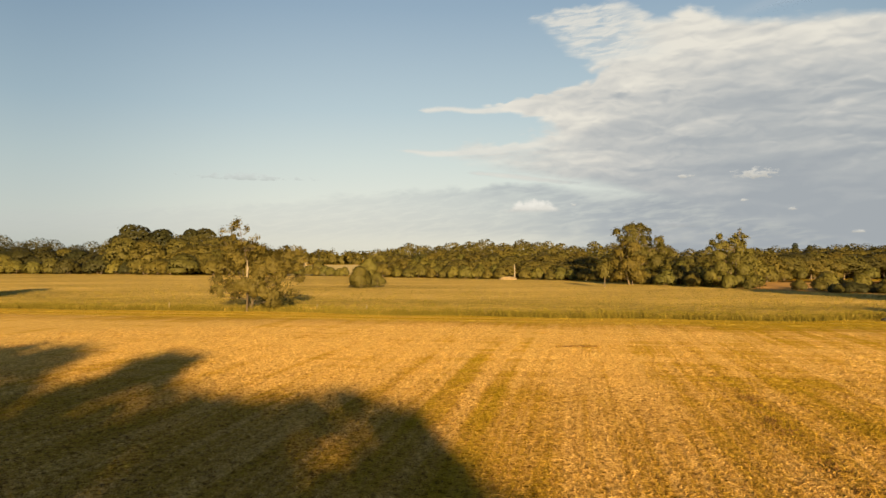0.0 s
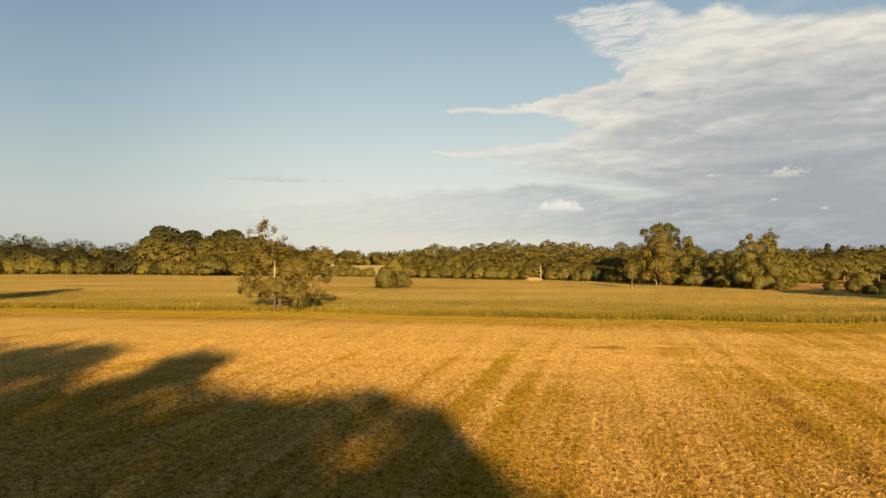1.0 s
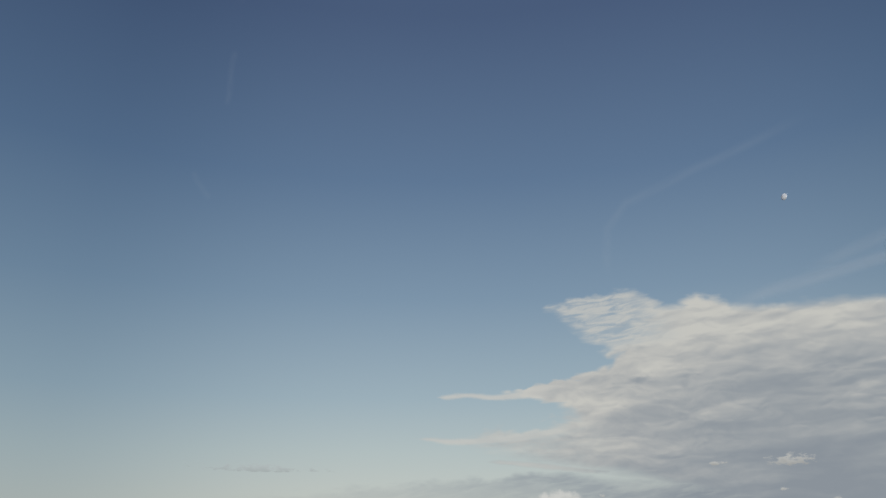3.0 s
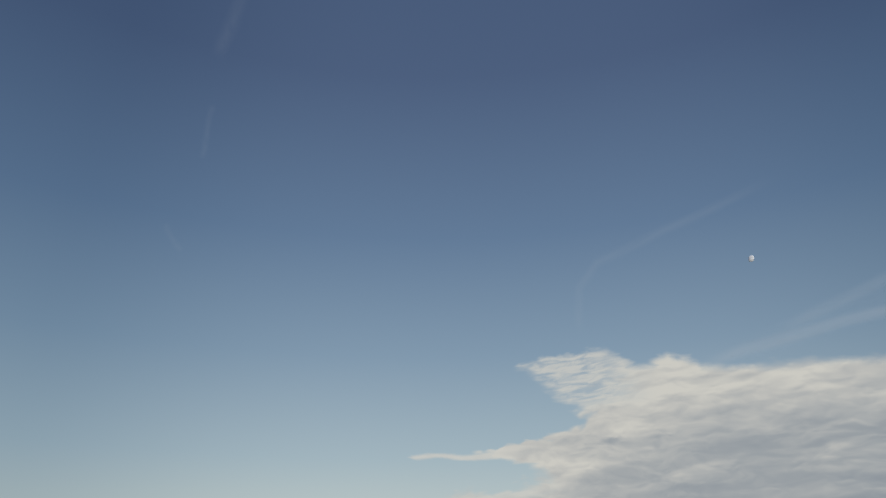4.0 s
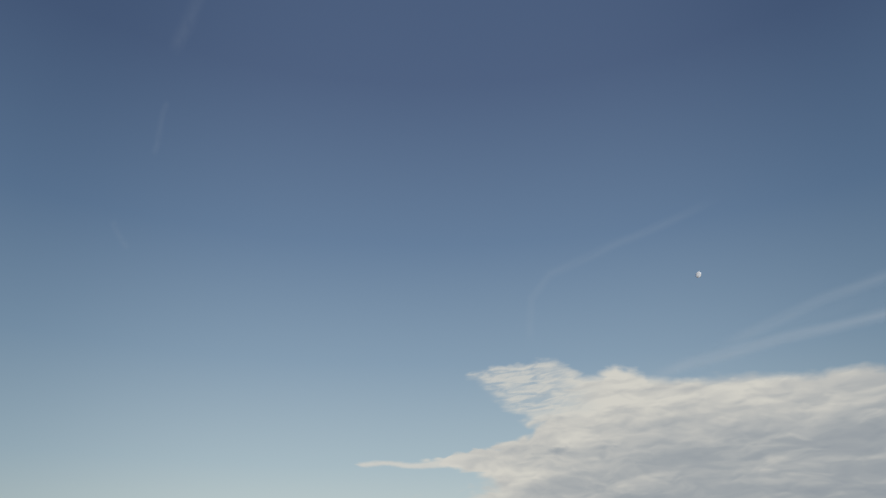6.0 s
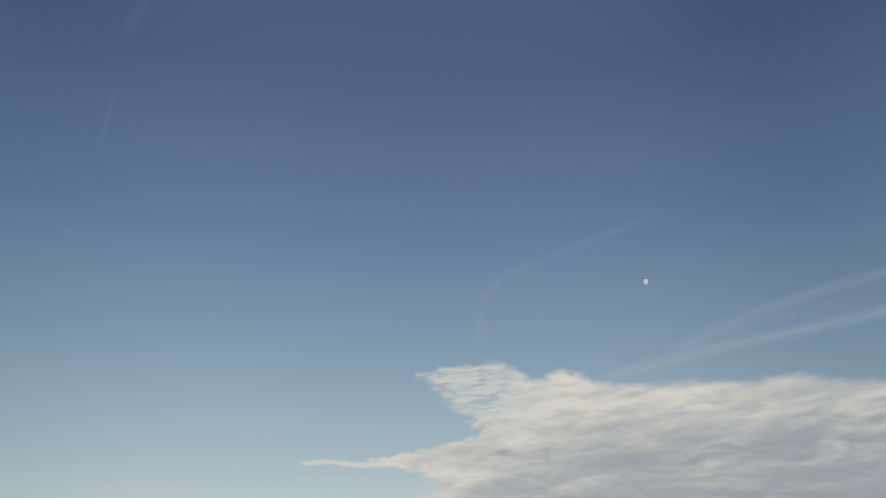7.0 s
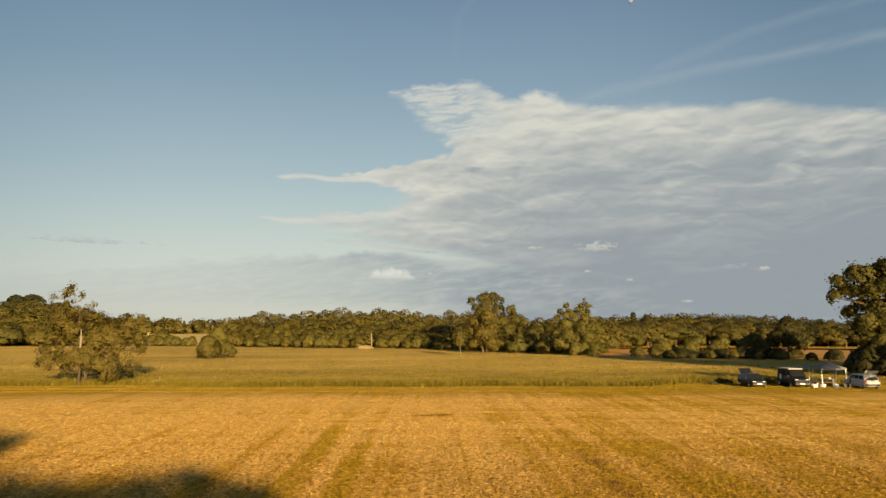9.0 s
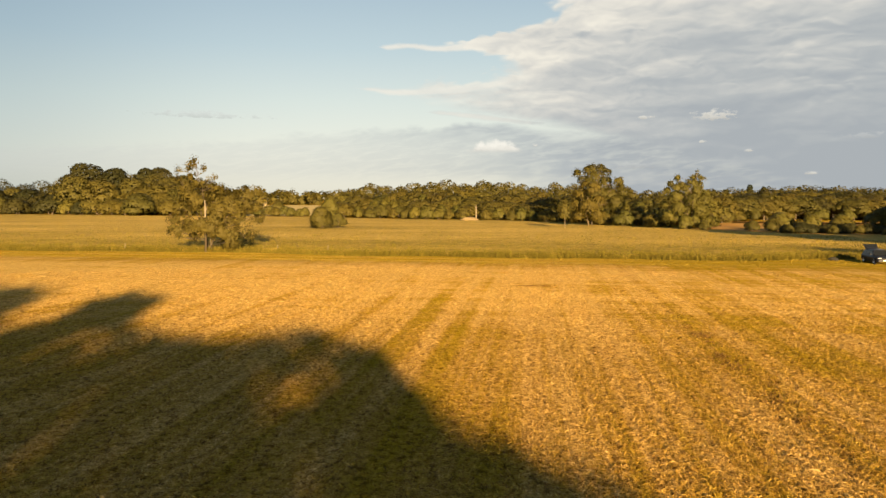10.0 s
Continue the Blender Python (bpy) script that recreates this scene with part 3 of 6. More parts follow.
    def spike(line, thick):
        c = profile(nt, az0, line, -12, 16, 4, 14)
        w = profile(nt, az, thick, -12, 16, 0, 2)
        off = maths(nt, "ABSOLUTE", maths(nt, "SUBTRACT", maths(nt, "ADD", el0, maths(nt, "MULTIPLY", te, 0.5)), c))
        return smooth(nt, maths(nt, "SUBTRACT", w, off), 0.0, 0.28)
    one = spike(((-12, 11.6), (-1.3, 11.62), (0.6, 11.8), (3, 11.62), (6, 11.85), (16, 12.0)), ((-12, 0.0), (-1.7, 0.0), (-0.4, 0.26), (1.6, 0.3), (4, 0.36), (7, 0.6), (12, 0.9), (16, 0.9)))
    two = spike(((-12, 8.7), (-4.4, 8.65), (0, 8.3), (3.5, 8.45), (8, 9.0), (16, 9.4)), ((-12, 0.0), (-5.2, 0.0), (-2, 0.26), (2, 0.34), (6, 0.42), (10, 0.5), (16, 0.5)))
    three = spike(((-12, 7.0), (2, 6.85), (6, 6.5), (11, 5.95), (16, 5.9)), ((-12, 0.0), (1.0, 0.0), (4, 0.24), (8, 0.32), (11, 0.22), (12.5, 0.0), (16, 0.0)))
    spikes = maths(nt, "MAXIMUM", maths(nt, "MAXIMUM", maths(nt, "MULTIPLY", one, 0.85), maths(nt, "MULTIPLY", two, 0.8)), maths(nt, "MULTIPLY", three, 0.75))

    # the wispy head and the thin lower left let the clear sky through
    head = maths(nt, "MULTIPLY", smooth(nt, el0, 14.5, 16.0), smooth(nt, az0, 12.5, 18.5, 1.0, 0.0))
    wisps = fbm(nt, vec3(nt, maths(nt, "MULTIPLY", az0, 0.5), maths(nt, "MULTIPLY", maths(nt, "ADD", el0, maths(nt, "MULTIPLY", az0, -0.12)), 2.4), 9.0), 1.0, 5.0, 0.6, 0.5)
    veil = maths(nt, "SUBTRACT", 1.0, maths(nt, "MULTIPLY", head, smooth(nt, wisps, 0.34, 0.64, 0.78, 0.2)))
    low_left = maths(nt, "MULTIPLY", smooth(nt, az0, 3.0, 13.5, 1.0, 0.0), smooth(nt, el0, 8.6, 10.4, 1.0, 0.0))
    veil = maths(nt, "MULTIPLY", veil, maths(nt, "SUBTRACT", 1.0, maths(nt, "MULTIPLY", low_left, smooth(nt, wisps, 0.35, 0.65, 0.5, 0.15))))
    body = maths(nt, "MULTIPLY", body, veil)

    # the grey sheet beneath, flat-topped, reaching far to the left
    brow = profile(nt, az, ((-40, 3.0), (-25, 3.6), (-16, 4.15), (-8.5, 4.95), (-0.6, 5.5), (5, 5.95), (12, 6.0), (20, 7.5), (60, 8.5)), -40, 60, 0, 12)
    sheet_a = smooth(nt, maths(nt, "SUBTRACT", brow, el), -0.15, smooth(nt, az0, 6.0, 18.0, 0.55, 3.2))
    thick = profile(nt, az0, ((-40, 0.2), (-25, 0.28), (-14, 0.32), (-4, 0.4), (5, 0.55), (11, 0.82), (18, 0.96), (60, 0.96)), -40, 60, 0, 1)
    thick = maths(nt, "MULTIPLY", thick, smooth(nt, wisps, 0.3, 0.6, 0.8, 1.06))
    # its brow is its thickest part
    edge = maths(nt, "MULTIPLY", smooth(nt, maths(nt, "SUBTRACT", brow, el), 0.1, 1.3, 0.3, 0.0), maths(nt, "MULTIPLY", smooth(nt, az0, -4.0, 5.0), smooth(nt, az0, 13.0, 19.0, 1.0, 0.0)))
    thick = maths(nt, "ADD", thick, edge, clamp=True)
    floor_fade = smooth(nt, el0, 0.9, 2.5, smooth(nt, az0, 4.0, 17.0, 0.06, 1.0), 1.0)
    sheet_a = maths(nt, "MULTIPLY", maths(nt, "MULTIPLY", sheet_a, thick), floor_fade, clamp=True)
    alpha = maths(nt, "MAXIMUM", maths(nt, "MAXIMUM", body, spikes), sheet_a)

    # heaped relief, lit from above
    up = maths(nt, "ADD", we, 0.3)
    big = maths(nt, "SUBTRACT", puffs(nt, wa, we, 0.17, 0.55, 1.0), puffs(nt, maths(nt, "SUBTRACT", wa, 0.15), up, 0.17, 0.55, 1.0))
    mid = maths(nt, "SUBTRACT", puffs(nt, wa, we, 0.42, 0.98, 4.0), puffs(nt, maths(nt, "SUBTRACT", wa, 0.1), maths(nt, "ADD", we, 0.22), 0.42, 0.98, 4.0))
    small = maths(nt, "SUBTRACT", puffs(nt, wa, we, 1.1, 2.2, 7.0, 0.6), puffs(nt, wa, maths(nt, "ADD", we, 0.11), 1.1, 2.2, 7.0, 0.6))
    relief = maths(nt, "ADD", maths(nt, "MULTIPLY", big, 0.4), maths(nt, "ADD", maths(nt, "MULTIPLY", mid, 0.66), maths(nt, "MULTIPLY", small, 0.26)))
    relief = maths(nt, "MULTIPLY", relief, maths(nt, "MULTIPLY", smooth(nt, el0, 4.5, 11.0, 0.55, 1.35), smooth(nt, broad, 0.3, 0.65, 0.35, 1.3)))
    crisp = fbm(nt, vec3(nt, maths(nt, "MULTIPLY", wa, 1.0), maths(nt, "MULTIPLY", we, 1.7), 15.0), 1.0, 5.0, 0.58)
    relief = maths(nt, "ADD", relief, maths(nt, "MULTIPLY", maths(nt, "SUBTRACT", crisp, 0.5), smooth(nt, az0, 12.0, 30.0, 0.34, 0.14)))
    bands = fbm(nt, vec3(nt, maths(nt, "MULTIPLY", az0, 0.07), maths(nt, "MULTIPLY", we, 1.1), 12.0), 1.0, 4.0, 0.5, 0.3)
    light = profile(nt, el0, ((0, 0.06), (4, 0.12), (6, 0.23), (8.5, 0.36), (10.5, 0.45), (12.5, 0.52), (14.5, 0.72), (16.2, 0.92), (18, 0.98), (22, 0.98)), 0, 22, 0, 1)
    rim = maths(nt, "MULTIPLY", smooth(nt, dl, 0.5, 9.0, 0.34, 0.0), smooth(nt, el0, 7.0, 10.0))
    rim = maths(nt, "MULTIPLY", rim, smooth(nt, el0, 13.0, 16.5, 1.0, 0.3))
    rim = maths(nt, "ADD", rim, maths(nt, "MULTIPLY", smooth(nt, az0, 6.0, 19.0, 0.36, 0.0), smooth(nt, el0, 8.0, 11.0, 1.0, 0.0)))
    # darker to the right, with the lens's edge falloff put into the colour
    far = maths(nt, "ADD", smooth(nt, az0, 18.0, 46.0, 0.0, 0.19), maths(nt, "MULTIPLY", smooth(nt, az0, 20.0, 30.0, 0.0, 0.08), smooth(nt, el0, 11.0, 15.0, 1.0, 0.0)))
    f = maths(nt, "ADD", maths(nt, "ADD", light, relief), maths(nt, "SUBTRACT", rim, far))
    f = maths(nt, "ADD", f, maths(nt, "MULTIPLY", maths(nt, "SUBTRACT", broad, 0.5), 0.95))
    f = maths(nt, "ADD", f, maths(nt, "MULTIPLY", maths(nt, "SUBTRACT", bands, 0.5), 0.58))
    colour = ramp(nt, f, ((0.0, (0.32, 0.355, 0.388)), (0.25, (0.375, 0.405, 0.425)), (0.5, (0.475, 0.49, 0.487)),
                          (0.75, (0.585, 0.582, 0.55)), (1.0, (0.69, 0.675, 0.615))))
    # the grey sheet keeps its own tone where it lies before the clear sky, and the spikes theirs
    grey = ramp(nt, maths(nt, "ADD", maths(nt, "MULTIPLY", smooth(nt, az0, -20.0, 14.0), 0.7), maths(nt, "MULTIPLY", maths(nt, "SUBTRACT", wisps, 0.5), 0.7)),
                ((0.0, (0.50, 0.525, 0.515)), (0.45, (0.405, 0.445, 0.46)), (0.8, (0.35, 0.39, 0.42)), (1.0, (0.325, 0.36, 0.395))))
    under = maths(nt, "MULTIPLY", smooth(nt, az0, 9.0, 20.0, 1.0, 0.0), maths(nt, "GREATER_THAN", sheet_a, maths(nt, "MAXIMUM", body, spikes)))
    colour = blend(nt, under, colour, grey)
    colour = blend(nt, maths(nt, "MULTIPLY", spikes, smooth(nt, az0, 4.0, 11.0, 0.85, 0.0)), colour, (0.68, 0.67, 0.62))
    return glow(nt, m, colour, alpha)


def make_puff(name, colour, strength, freq, edge=(0.12, 0.42)):
    """Small separate cloud with a torn outline."""
    m, nt, b = material(name)
    s = node(nt, "ShaderNodeSeparateXYZ", {0: node(nt, "ShaderNodeUVMap").outputs[0]})
    p = node(nt, "ShaderNodeNewGeometry").outputs["Position"]
    n = fbm(nt, node(nt, "ShaderNodeMapping", {"Vector": p, "Scale": (0.008, 0.008, 0.02)}).outputs[0], freq, 5.0, 0.6, 0.4)
    d = node(nt, "ShaderNodeVectorMath", {0: node(nt, "ShaderNodeUVMap").outputs[0], 1: (0.5, 0.42, 0)})
    d.operation = "DISTANCE"
    e = maths(nt, "ADD", d.outputs["Value"], maths(nt, "MULTIPLY", maths(nt, "SUBTRACT", n, 0.5), 1.35))
    e = maths(nt, "ADD", e, smooth(nt, s.outputs[1], 0.12, 0.32, 0.35, 0.0))
    alpha = maths(nt, "MULTIPLY", smooth(nt, e, edge[0], edge[1], 1.0, 0.0), strength)
    shade = maths(nt, "ADD", s.outputs[1], maths(nt, "MULTIPLY", maths(nt, "SUBTRACT", n, 0.5), 0.8))
    lo = tuple(c * 0.68 for c in colour)
    return glow(nt, m, ramp(nt, shade, ((0.2, lo), (0.65, colour))), alpha)


def make_heap(name, colour):
    """Heaped cloud: a flat soft base and a lumpy bright top."""
    m, nt, b = material(name)
    s = node(nt, "ShaderNodeSeparateXYZ", {0: node(nt, "ShaderNodeUVMap").outputs[0]})
    u, v = s.outputs[0], s.outputs[1]
    lumps = fbm(nt, vec3(nt, maths(nt, "MULTIPLY", u, 5.0), 0.3), 1.0, 3.0, 0.5)
    ragged = fbm(nt, vec3(nt, maths(nt, "MULTIPLY", u, 7.0), maths(nt, "MULTIPLY", v, 3.0)), 1.0, 4.0, 0.6)
    dome = maths(nt, "MULTIPLY", smooth(nt, u, 0.02, 0.5), smooth(nt, u, 0.55, 0.98, 1.0, 0.0))
    top = maths(nt, "ADD", maths(nt, "MULTIPLY", dome, maths(nt, "ADD", 0.2, maths(nt, "MULTIPLY", lumps, 1.0))), 0.16)
    d = maths(nt, "ADD", maths(nt, "SUBTRACT", top, v), maths(nt, "MULTIPLY", maths(nt, "SUBTRACT", ragged, 0.5), 0.55))
    alpha = maths(nt, "MULTIPLY", smooth(nt, d, 0.0, 0.32, 0.0, 0.92), smooth(nt, v, 0.06, 0.3))
    alpha = maths(nt, "MULTIPLY", alpha, maths(nt, "MULTIPLY", smooth(nt, u, 0.0, 0.2), smooth(nt, u, 0.8, 1.0, 1.0, 0.0)))
    shade = maths(nt, "ADD", v, maths(nt, "MULTIPLY", maths(nt, "SUBTRACT", ragged, 0.5), 0.5))
    return glow(nt, m, ramp(nt, shade, ((0.1, tuple(c * 0.72 for c in colour)), (0.45, colour))), alpha)


def make_wisp(name, strength):
    m, nt, b = material(name)
    s = node(nt, "ShaderNodeSeparateXYZ", {0: node(nt, "ShaderNodeUVMap").outputs[0]})
    u, v = s.outputs[0], s.outputs[1]
    n = fbm(nt, vec3(nt, maths(nt, "MULTIPLY", u, 5.0), maths(nt, "MULTIPLY", v, 2.2)), 1.0, 5.0, 0.6, 0.6)
    across = maths(nt, "ABSOLUTE", maths(nt, "SUBTRACT", v, 0.5))
    across = maths(nt, "ADD", across, maths(nt, "MULTIPLY", maths(nt, "SUBTRACT", n, 0.5), 0.5))
    a = maths(nt, "MULTIPLY", smooth(nt, across, 0.0, 0.42, 1.0, 0.0), smooth(nt, n, 0.25, 0.65, 0.3, 1.0))
    ends = maths(nt, "MULTIPLY", smooth(nt, u, 0.0, 0.15), smooth(nt, u, 0.8, 1.0, 1.0, 0.0))
    alpha = maths(nt, "MULTIPLY", maths(nt, "MULTIPLY", a, ends), strength)
    return glow(nt, m, (0.42, 0.48, 0.54), alpha)


BANK = make_bank()
CUMULUS = make_heap("cumulus", (0.75, 0.74, 0.69))
PUFF = make_puff("small_cloud", (0.67, 0.655, 0.60), 0.75, 3.0)
SMUDGE = make_puff("grey_cloud", (0.52, 0.54, 0.54), 0.4, 2.6)
WISP = make_wisp("thin_cirrus", 0.36)
THIN = make_wisp("thinner_cirrus", 0.2)
FAINT = make_wisp("faint_cirrus", 0.085)
TRACE = make_wisp("cirrus_trace", 0.05)

sky_patch("cloud_bank", [[((az, el), (az / 100, el / 100)) for az in range(-40, 61)] for el in range(0, 25)], BANK,
          "broad layered evening cloud bank, cream on top and grey-blue below")


def puff(az, el, w, h, mat, label):
    sky_patch("cloud", [[((az + w * (i / 8 - 0.5), el + h * (j / 4 - 0.5), FAR - 60), (i / 8, j / 4)) for i in range(9)] for j in range(5)], mat, label)


puff(7.4, 4.3, 6.4, 1.7, CUMULUS, "small heaped white cloud with a flat base")
for az, el, w, h in ((23.7, 6.2, 4.4, 1.3), (18.9, 6.2, 1.5, 0.5), (35.8, 4.2, 1.3, 0.5), (26.2, 3.6, 1.2, 0.4),
                     (23.0, 4.3, 1.0, 0.4), (10.6, 4.2, 0.8, 0.35), (30.5, 1.9, 1.2, 0.4)):
    puff(az, el, w, h, PUFF, "small sunlit white cloud low over the trees")
for az, el, w, h in ((18.1, 2.6, 4.2, 1.0), (-15.0, 6.25, 11.0, 0.9), (33.6, 4.4, 4.0, 0.8)):
    puff(az, el, w, h, SMUDGE, "thin grey streak of cloud low in the sky")


def ribbon(path, width, mat, label):
    """A wisp along a path of (azimuth, elevation)."""
    pts = []
    for (a0, e0), (a1, e1) in zip(path, path[1:]):
        pts += [(a0 + (a1 - a0) * k / 6, e0 + (e1 - e0) * k / 6) for k in range(6)]
    pts.append(path[-1])
    rows = []
    for j in range(5):
        row = []
        for i, (a, e) in enumerate(pts):
            a0, e0 = pts[max(0, i - 2)]
            a1, e1 = pts[min(len(pts) - 1, i + 2)]
            d = math.hypot(a1 - a0, e1 - e0)
            o = (j / 4 - 0.5) * width
            row.append(((a - (e1 - e0) / d * o, e + (a1 - a0) / d * o, FAR + 60), (i / (len(pts) - 1), j / 4)))
        rows.append(row)
    sky_patch("cirrus", rows, mat, label)


ribbon(((12.6, 20.4), (12.7, 22.2), (13.0, 24.2), (14.7, 26.0), (20.7, 27.8), (25.6, 28.9), (31.0, 30.2)), 1.3, FAINT, "faint curved veil of high cirrus cloud")
ribbon(((20.5, 17.0), (25.0, 18.1), (32.0, 19.0), (39.0, 19.35), (43.6, 19.55), (48.2, 19.4), (56, 18.9)), 1.5, WISP, "pale streak of high cirrus cloud")
ribbon(((27.0, 18.9), (30.5, 19.9), (35.4, 21.2), (39.7, 21.8), (43.8, 22.05), (47.0, 22.3), (52.0, 22.4)), 1.5, THIN, "pale streak of high cirrus cloud")
ribbon(((24.0, 17.6), (30.0, 19.0), (36.5, 20.3), (42.0, 20.6), (47.0, 20.9)), 3.4, TRACE, "broad faint veil of high cirrus cloud")
ribbon(((43.0, 15.0), (45.5, 15.2), (48.0, 15.1), (51.0, 14.4)), 0.9, THIN, "pale streak of high cirrus cloud")
ribbon(((-19.6, 47), (-20.3, 43.6), (-21.3, 40.5)), 2.4, TRACE, "short faint trace of high cirrus cloud")
ribbon(((-20.7, 37.4), (-20.9, 36.3), (-20.8, 34.0), (-20.9, 33.0)), 1.0, TRACE, "short faint trace of high cirrus cloud")
ribbon(((-22.9, 28.0), (-22.4, 27.2), (-21.6, 26.4), (-21.1, 26.0)), 0.9, TRACE, "short faint trace of high cirrus cloud")

# the moon, lit by the same sun
moon_mat, mnt, mb = material("moon_dust")
feed(mnt, mb.inputs["Base Color"], ramp(mnt, fbm(mnt, node(mnt, "ShaderNodeTexCoord").outputs["Object"], 0.07, 4.0, 0.6),
                                        ((0.35, (0.15, 0.215, 0.40)), (0.65, (0.21, 0.30, 0.56)))))
mb.inputs["Roughness"].default_value = 1.0
mb.inputs["Specular IOR Level"].default_value = 0.0
bm = bmesh.new()
bmesh.ops.create_uvsphere(bm, u_segments=32, v_segments=20, radius=18)
bmesh.ops.scale(bm, vec=(0.8, 0.25, 1.0), verts=bm.verts)    # three-quarter phase: only the lit part stands out from the sky
moon_me = bpy.data.meshes.new("moon")
bm.to_mesh(moon_me)
bm.free()
moon_me.materials.append(moon_mat)
moon_me.polygons.foreach_set("use_smooth", [True] * len(moon_me.polygons))
moon = tagged(new("moon", moon_me), "pale gibbous daytime moon in the clear sky", "moon")
moon.location = heaven(26.94, 24.53, 4200)
moon.rotation_euler = (radians(24.5), radians(32), radians(-26.7))


# ---- single trees ----
def boughs(seed, spots, deep=1.6):
    """Lobes of a crown from (x, height, r) across the tree; their depth is left to chance."""
    rng = np.random.default_rng(seed)
    return [(x, rng.uniform(-deep, deep), z, r) for x, z, r in spots]


left_boughs = boughs(3, ((-3.3, 2.4, 0.72), (-3.6, 3.4, 0.53), (-2.6, 4.4, 0.86), (-2.8, 5.7, 0.79), (-2.0, 6.7, 0.79), (-2.2, 2.9, 0.79), (-1.6, 1.6, 0.53), (-1.4, 5.7, 0.86), (-3.8, 4.7, 0.39), (-3.0, 1.6, 0.39)))
middle_boughs = boughs(4, ((-0.9, 6.4, 0.92), (-0.7, 4.7, 0.99), (0.4, 3.4, 0.86), (-0.6, 2.7, 0.79), (0.7, 5.7, 0.92), (1.4, 4.4, 0.92), (-0.1, 7.1, 0.72), (-1.0, 7.2, 0.59), (1.0, 6.8, 0.53), (0.3, 1.9, 0.59)))
right_boughs = boughs(5, ((2.3, 6.2, 0.79), (3.6, 6.4, 0.79), (4.5, 6.4, 0.72), (5.4, 6.6, 0.53), (3.0, 4.9, 0.99), (4.3, 4.7, 0.86), (5.5, 4.9, 0.59), (6.2, 5.6, 0.39), (3.9, 3.3, 0.86), (5.2, 3.5, 0.53), (2.3, 3.0, 0.86), (1.4, 1.9, 0.72), (3.0, 1.7, 0.79), (4.3, 1.6, 0.59), (6.3, 4.5, 0.26), (5.8, 4.0, 0.33)))
leading_shoot = boughs(6, ((-1.1, 7.7, 0.53), (-0.6, 8.1, 0.46), (-1.6, 8.0, 0.33), (-2.0, 8.9, 0.30), (-2.4, 9.6, 0.30), (-1.6, 10.1, 0.30), (-2.2, 10.4, 0.26), (-1.3, 10.6, 0.26), (-0.7, 10.3, 0.26), (-0.3, 9.7, 0.23), (-0.2, 9.3, 0.20), (-1.2, 9.5, 0.26), (-3.0, 9.4, 0.30), (-3.6, 9.0, 0.30), (-2.8, 8.5, 0.30), (-3.3, 8.4, 0.23), (0.3, 8.5, 0.20), (1.0, 8.6, 0.16), (0.8, 7.7, 0.20), (0.9, 7.3, 0.23), (-1.4, 8.9, 0.26), (-1.8, 8.5, 0.26)), 0.7)
leading_shoot = [(x, y, z - 0.045 * z, r * 0.82) for x, y, z, r in leading_shoot]
main_lobes = left_boughs + middle_boughs + right_boughs + leading_shoot
main_lobes += [(1.8, -1.2, 2.0, 0.7), (-0.6, -1.4, 3.0, 0.7), (2.6, -1.0, 1.0, 0.8), (1.0, -1.2, 3.2, 0.8), (-1.2, -1.3, 2.2, 0.8), (0.5, -1.2, 2.4, 0.8)]
tree("field_tree", -21.75, 81.2, main_lobes, 10.6, LEAF_BROWN, 25000, 0.15, 11,
     "many-stemmed open-crowned tree with a sparse leading shoot, at the meadow's edge", girth=0.11, stems=6, spray=0.36, swell=1.2, bark=GREY_BARK)
tree("field_shrub", -18.9, 81.9, [(0, 0, 0.9, 0.8), (-1.2, 0.2, 0.8, 0.7), (1.1, 0.2, 0.6, 0.6), (0.2, -0.4, 0.6, 0.7), (-0.5, 0.1, 1.3, 0.6)], 1.9, LEAF_DARK, 2600, 0.19, 12,
     "dense dark green shrub at the foot of the field tree", "shrub", girth=0.05, stems=3)

# bleached dead trunk in front of the tree
dv, df = [], []
tube(dv, df, [(0, 0, -0.2), (0.04, 0, 1.6), (-0.02, 0.02, 3.2), (0.03, 0, 4.6), (0.0, 0.02, 5.75)], [0.15, 0.12, 0.11, 0.1, 0.05], 9)
tube(dv, df, [(0.02, 0, 4.4), (0.15, -0.05, 4.75), (0.2, -0.05, 5.0)], [0.07, 0.05, 0.02], 6)
snag = tagged(mesh_object("dead_trunk", dv, df, SNAG, None, True), "bleached broken dead tree trunk standing in the hedge tree", "dead tree")
snag.location = (-21.9, 80.2, 0)

tree("meadow_bush", -15.9, 138.5, boughs(8, ((-0.66, 1.98, 1.43), (0.44, 2.2, 1.43), (-0.11, 3.08, 1.32), (1.1, 1.32, 0.99), (-1.32, 1.21, 0.99), (0, 1.21, 1.32))),
     4.4, LEAF_OAK, 7000, 0.22, 21, "rounded sunlit bush standing alone in the meadow", "bush", girth=0.1, stems=3, skin=0.6)
tree("meadow_bush", -13.0, 140.5, [(0, 0, 1.6, 1.3), (0.9, 0.2, 1.2, 0.9), (-0.8, 0, 1.2, 1.0), (0.2, 0, 2.3, 0.8)], 3.0, LEAF_OAK, 2600, 0.22, 22,
     "smaller darker bush beside the rounded meadow bush", "bush", girth=0.07, stems=3, skin=0.5)
tree("meadow_bush", -15.2, 146.0, [(0, 0, 4.6, 1.2), (-0.7, 0.2, 3.9, 1.1), (0.8, 0, 3.9, 1.1), (0, 0.1, 2.6, 1.3), (0.2, 0, 5.3, 0.7)], 5.8, LEAF_LIGHT, 4200, 0.22, 23,
     "slender pale yellow-green young tree behind the meadow bush", "bush", girth=0.09, stems=2, skin=0.5)
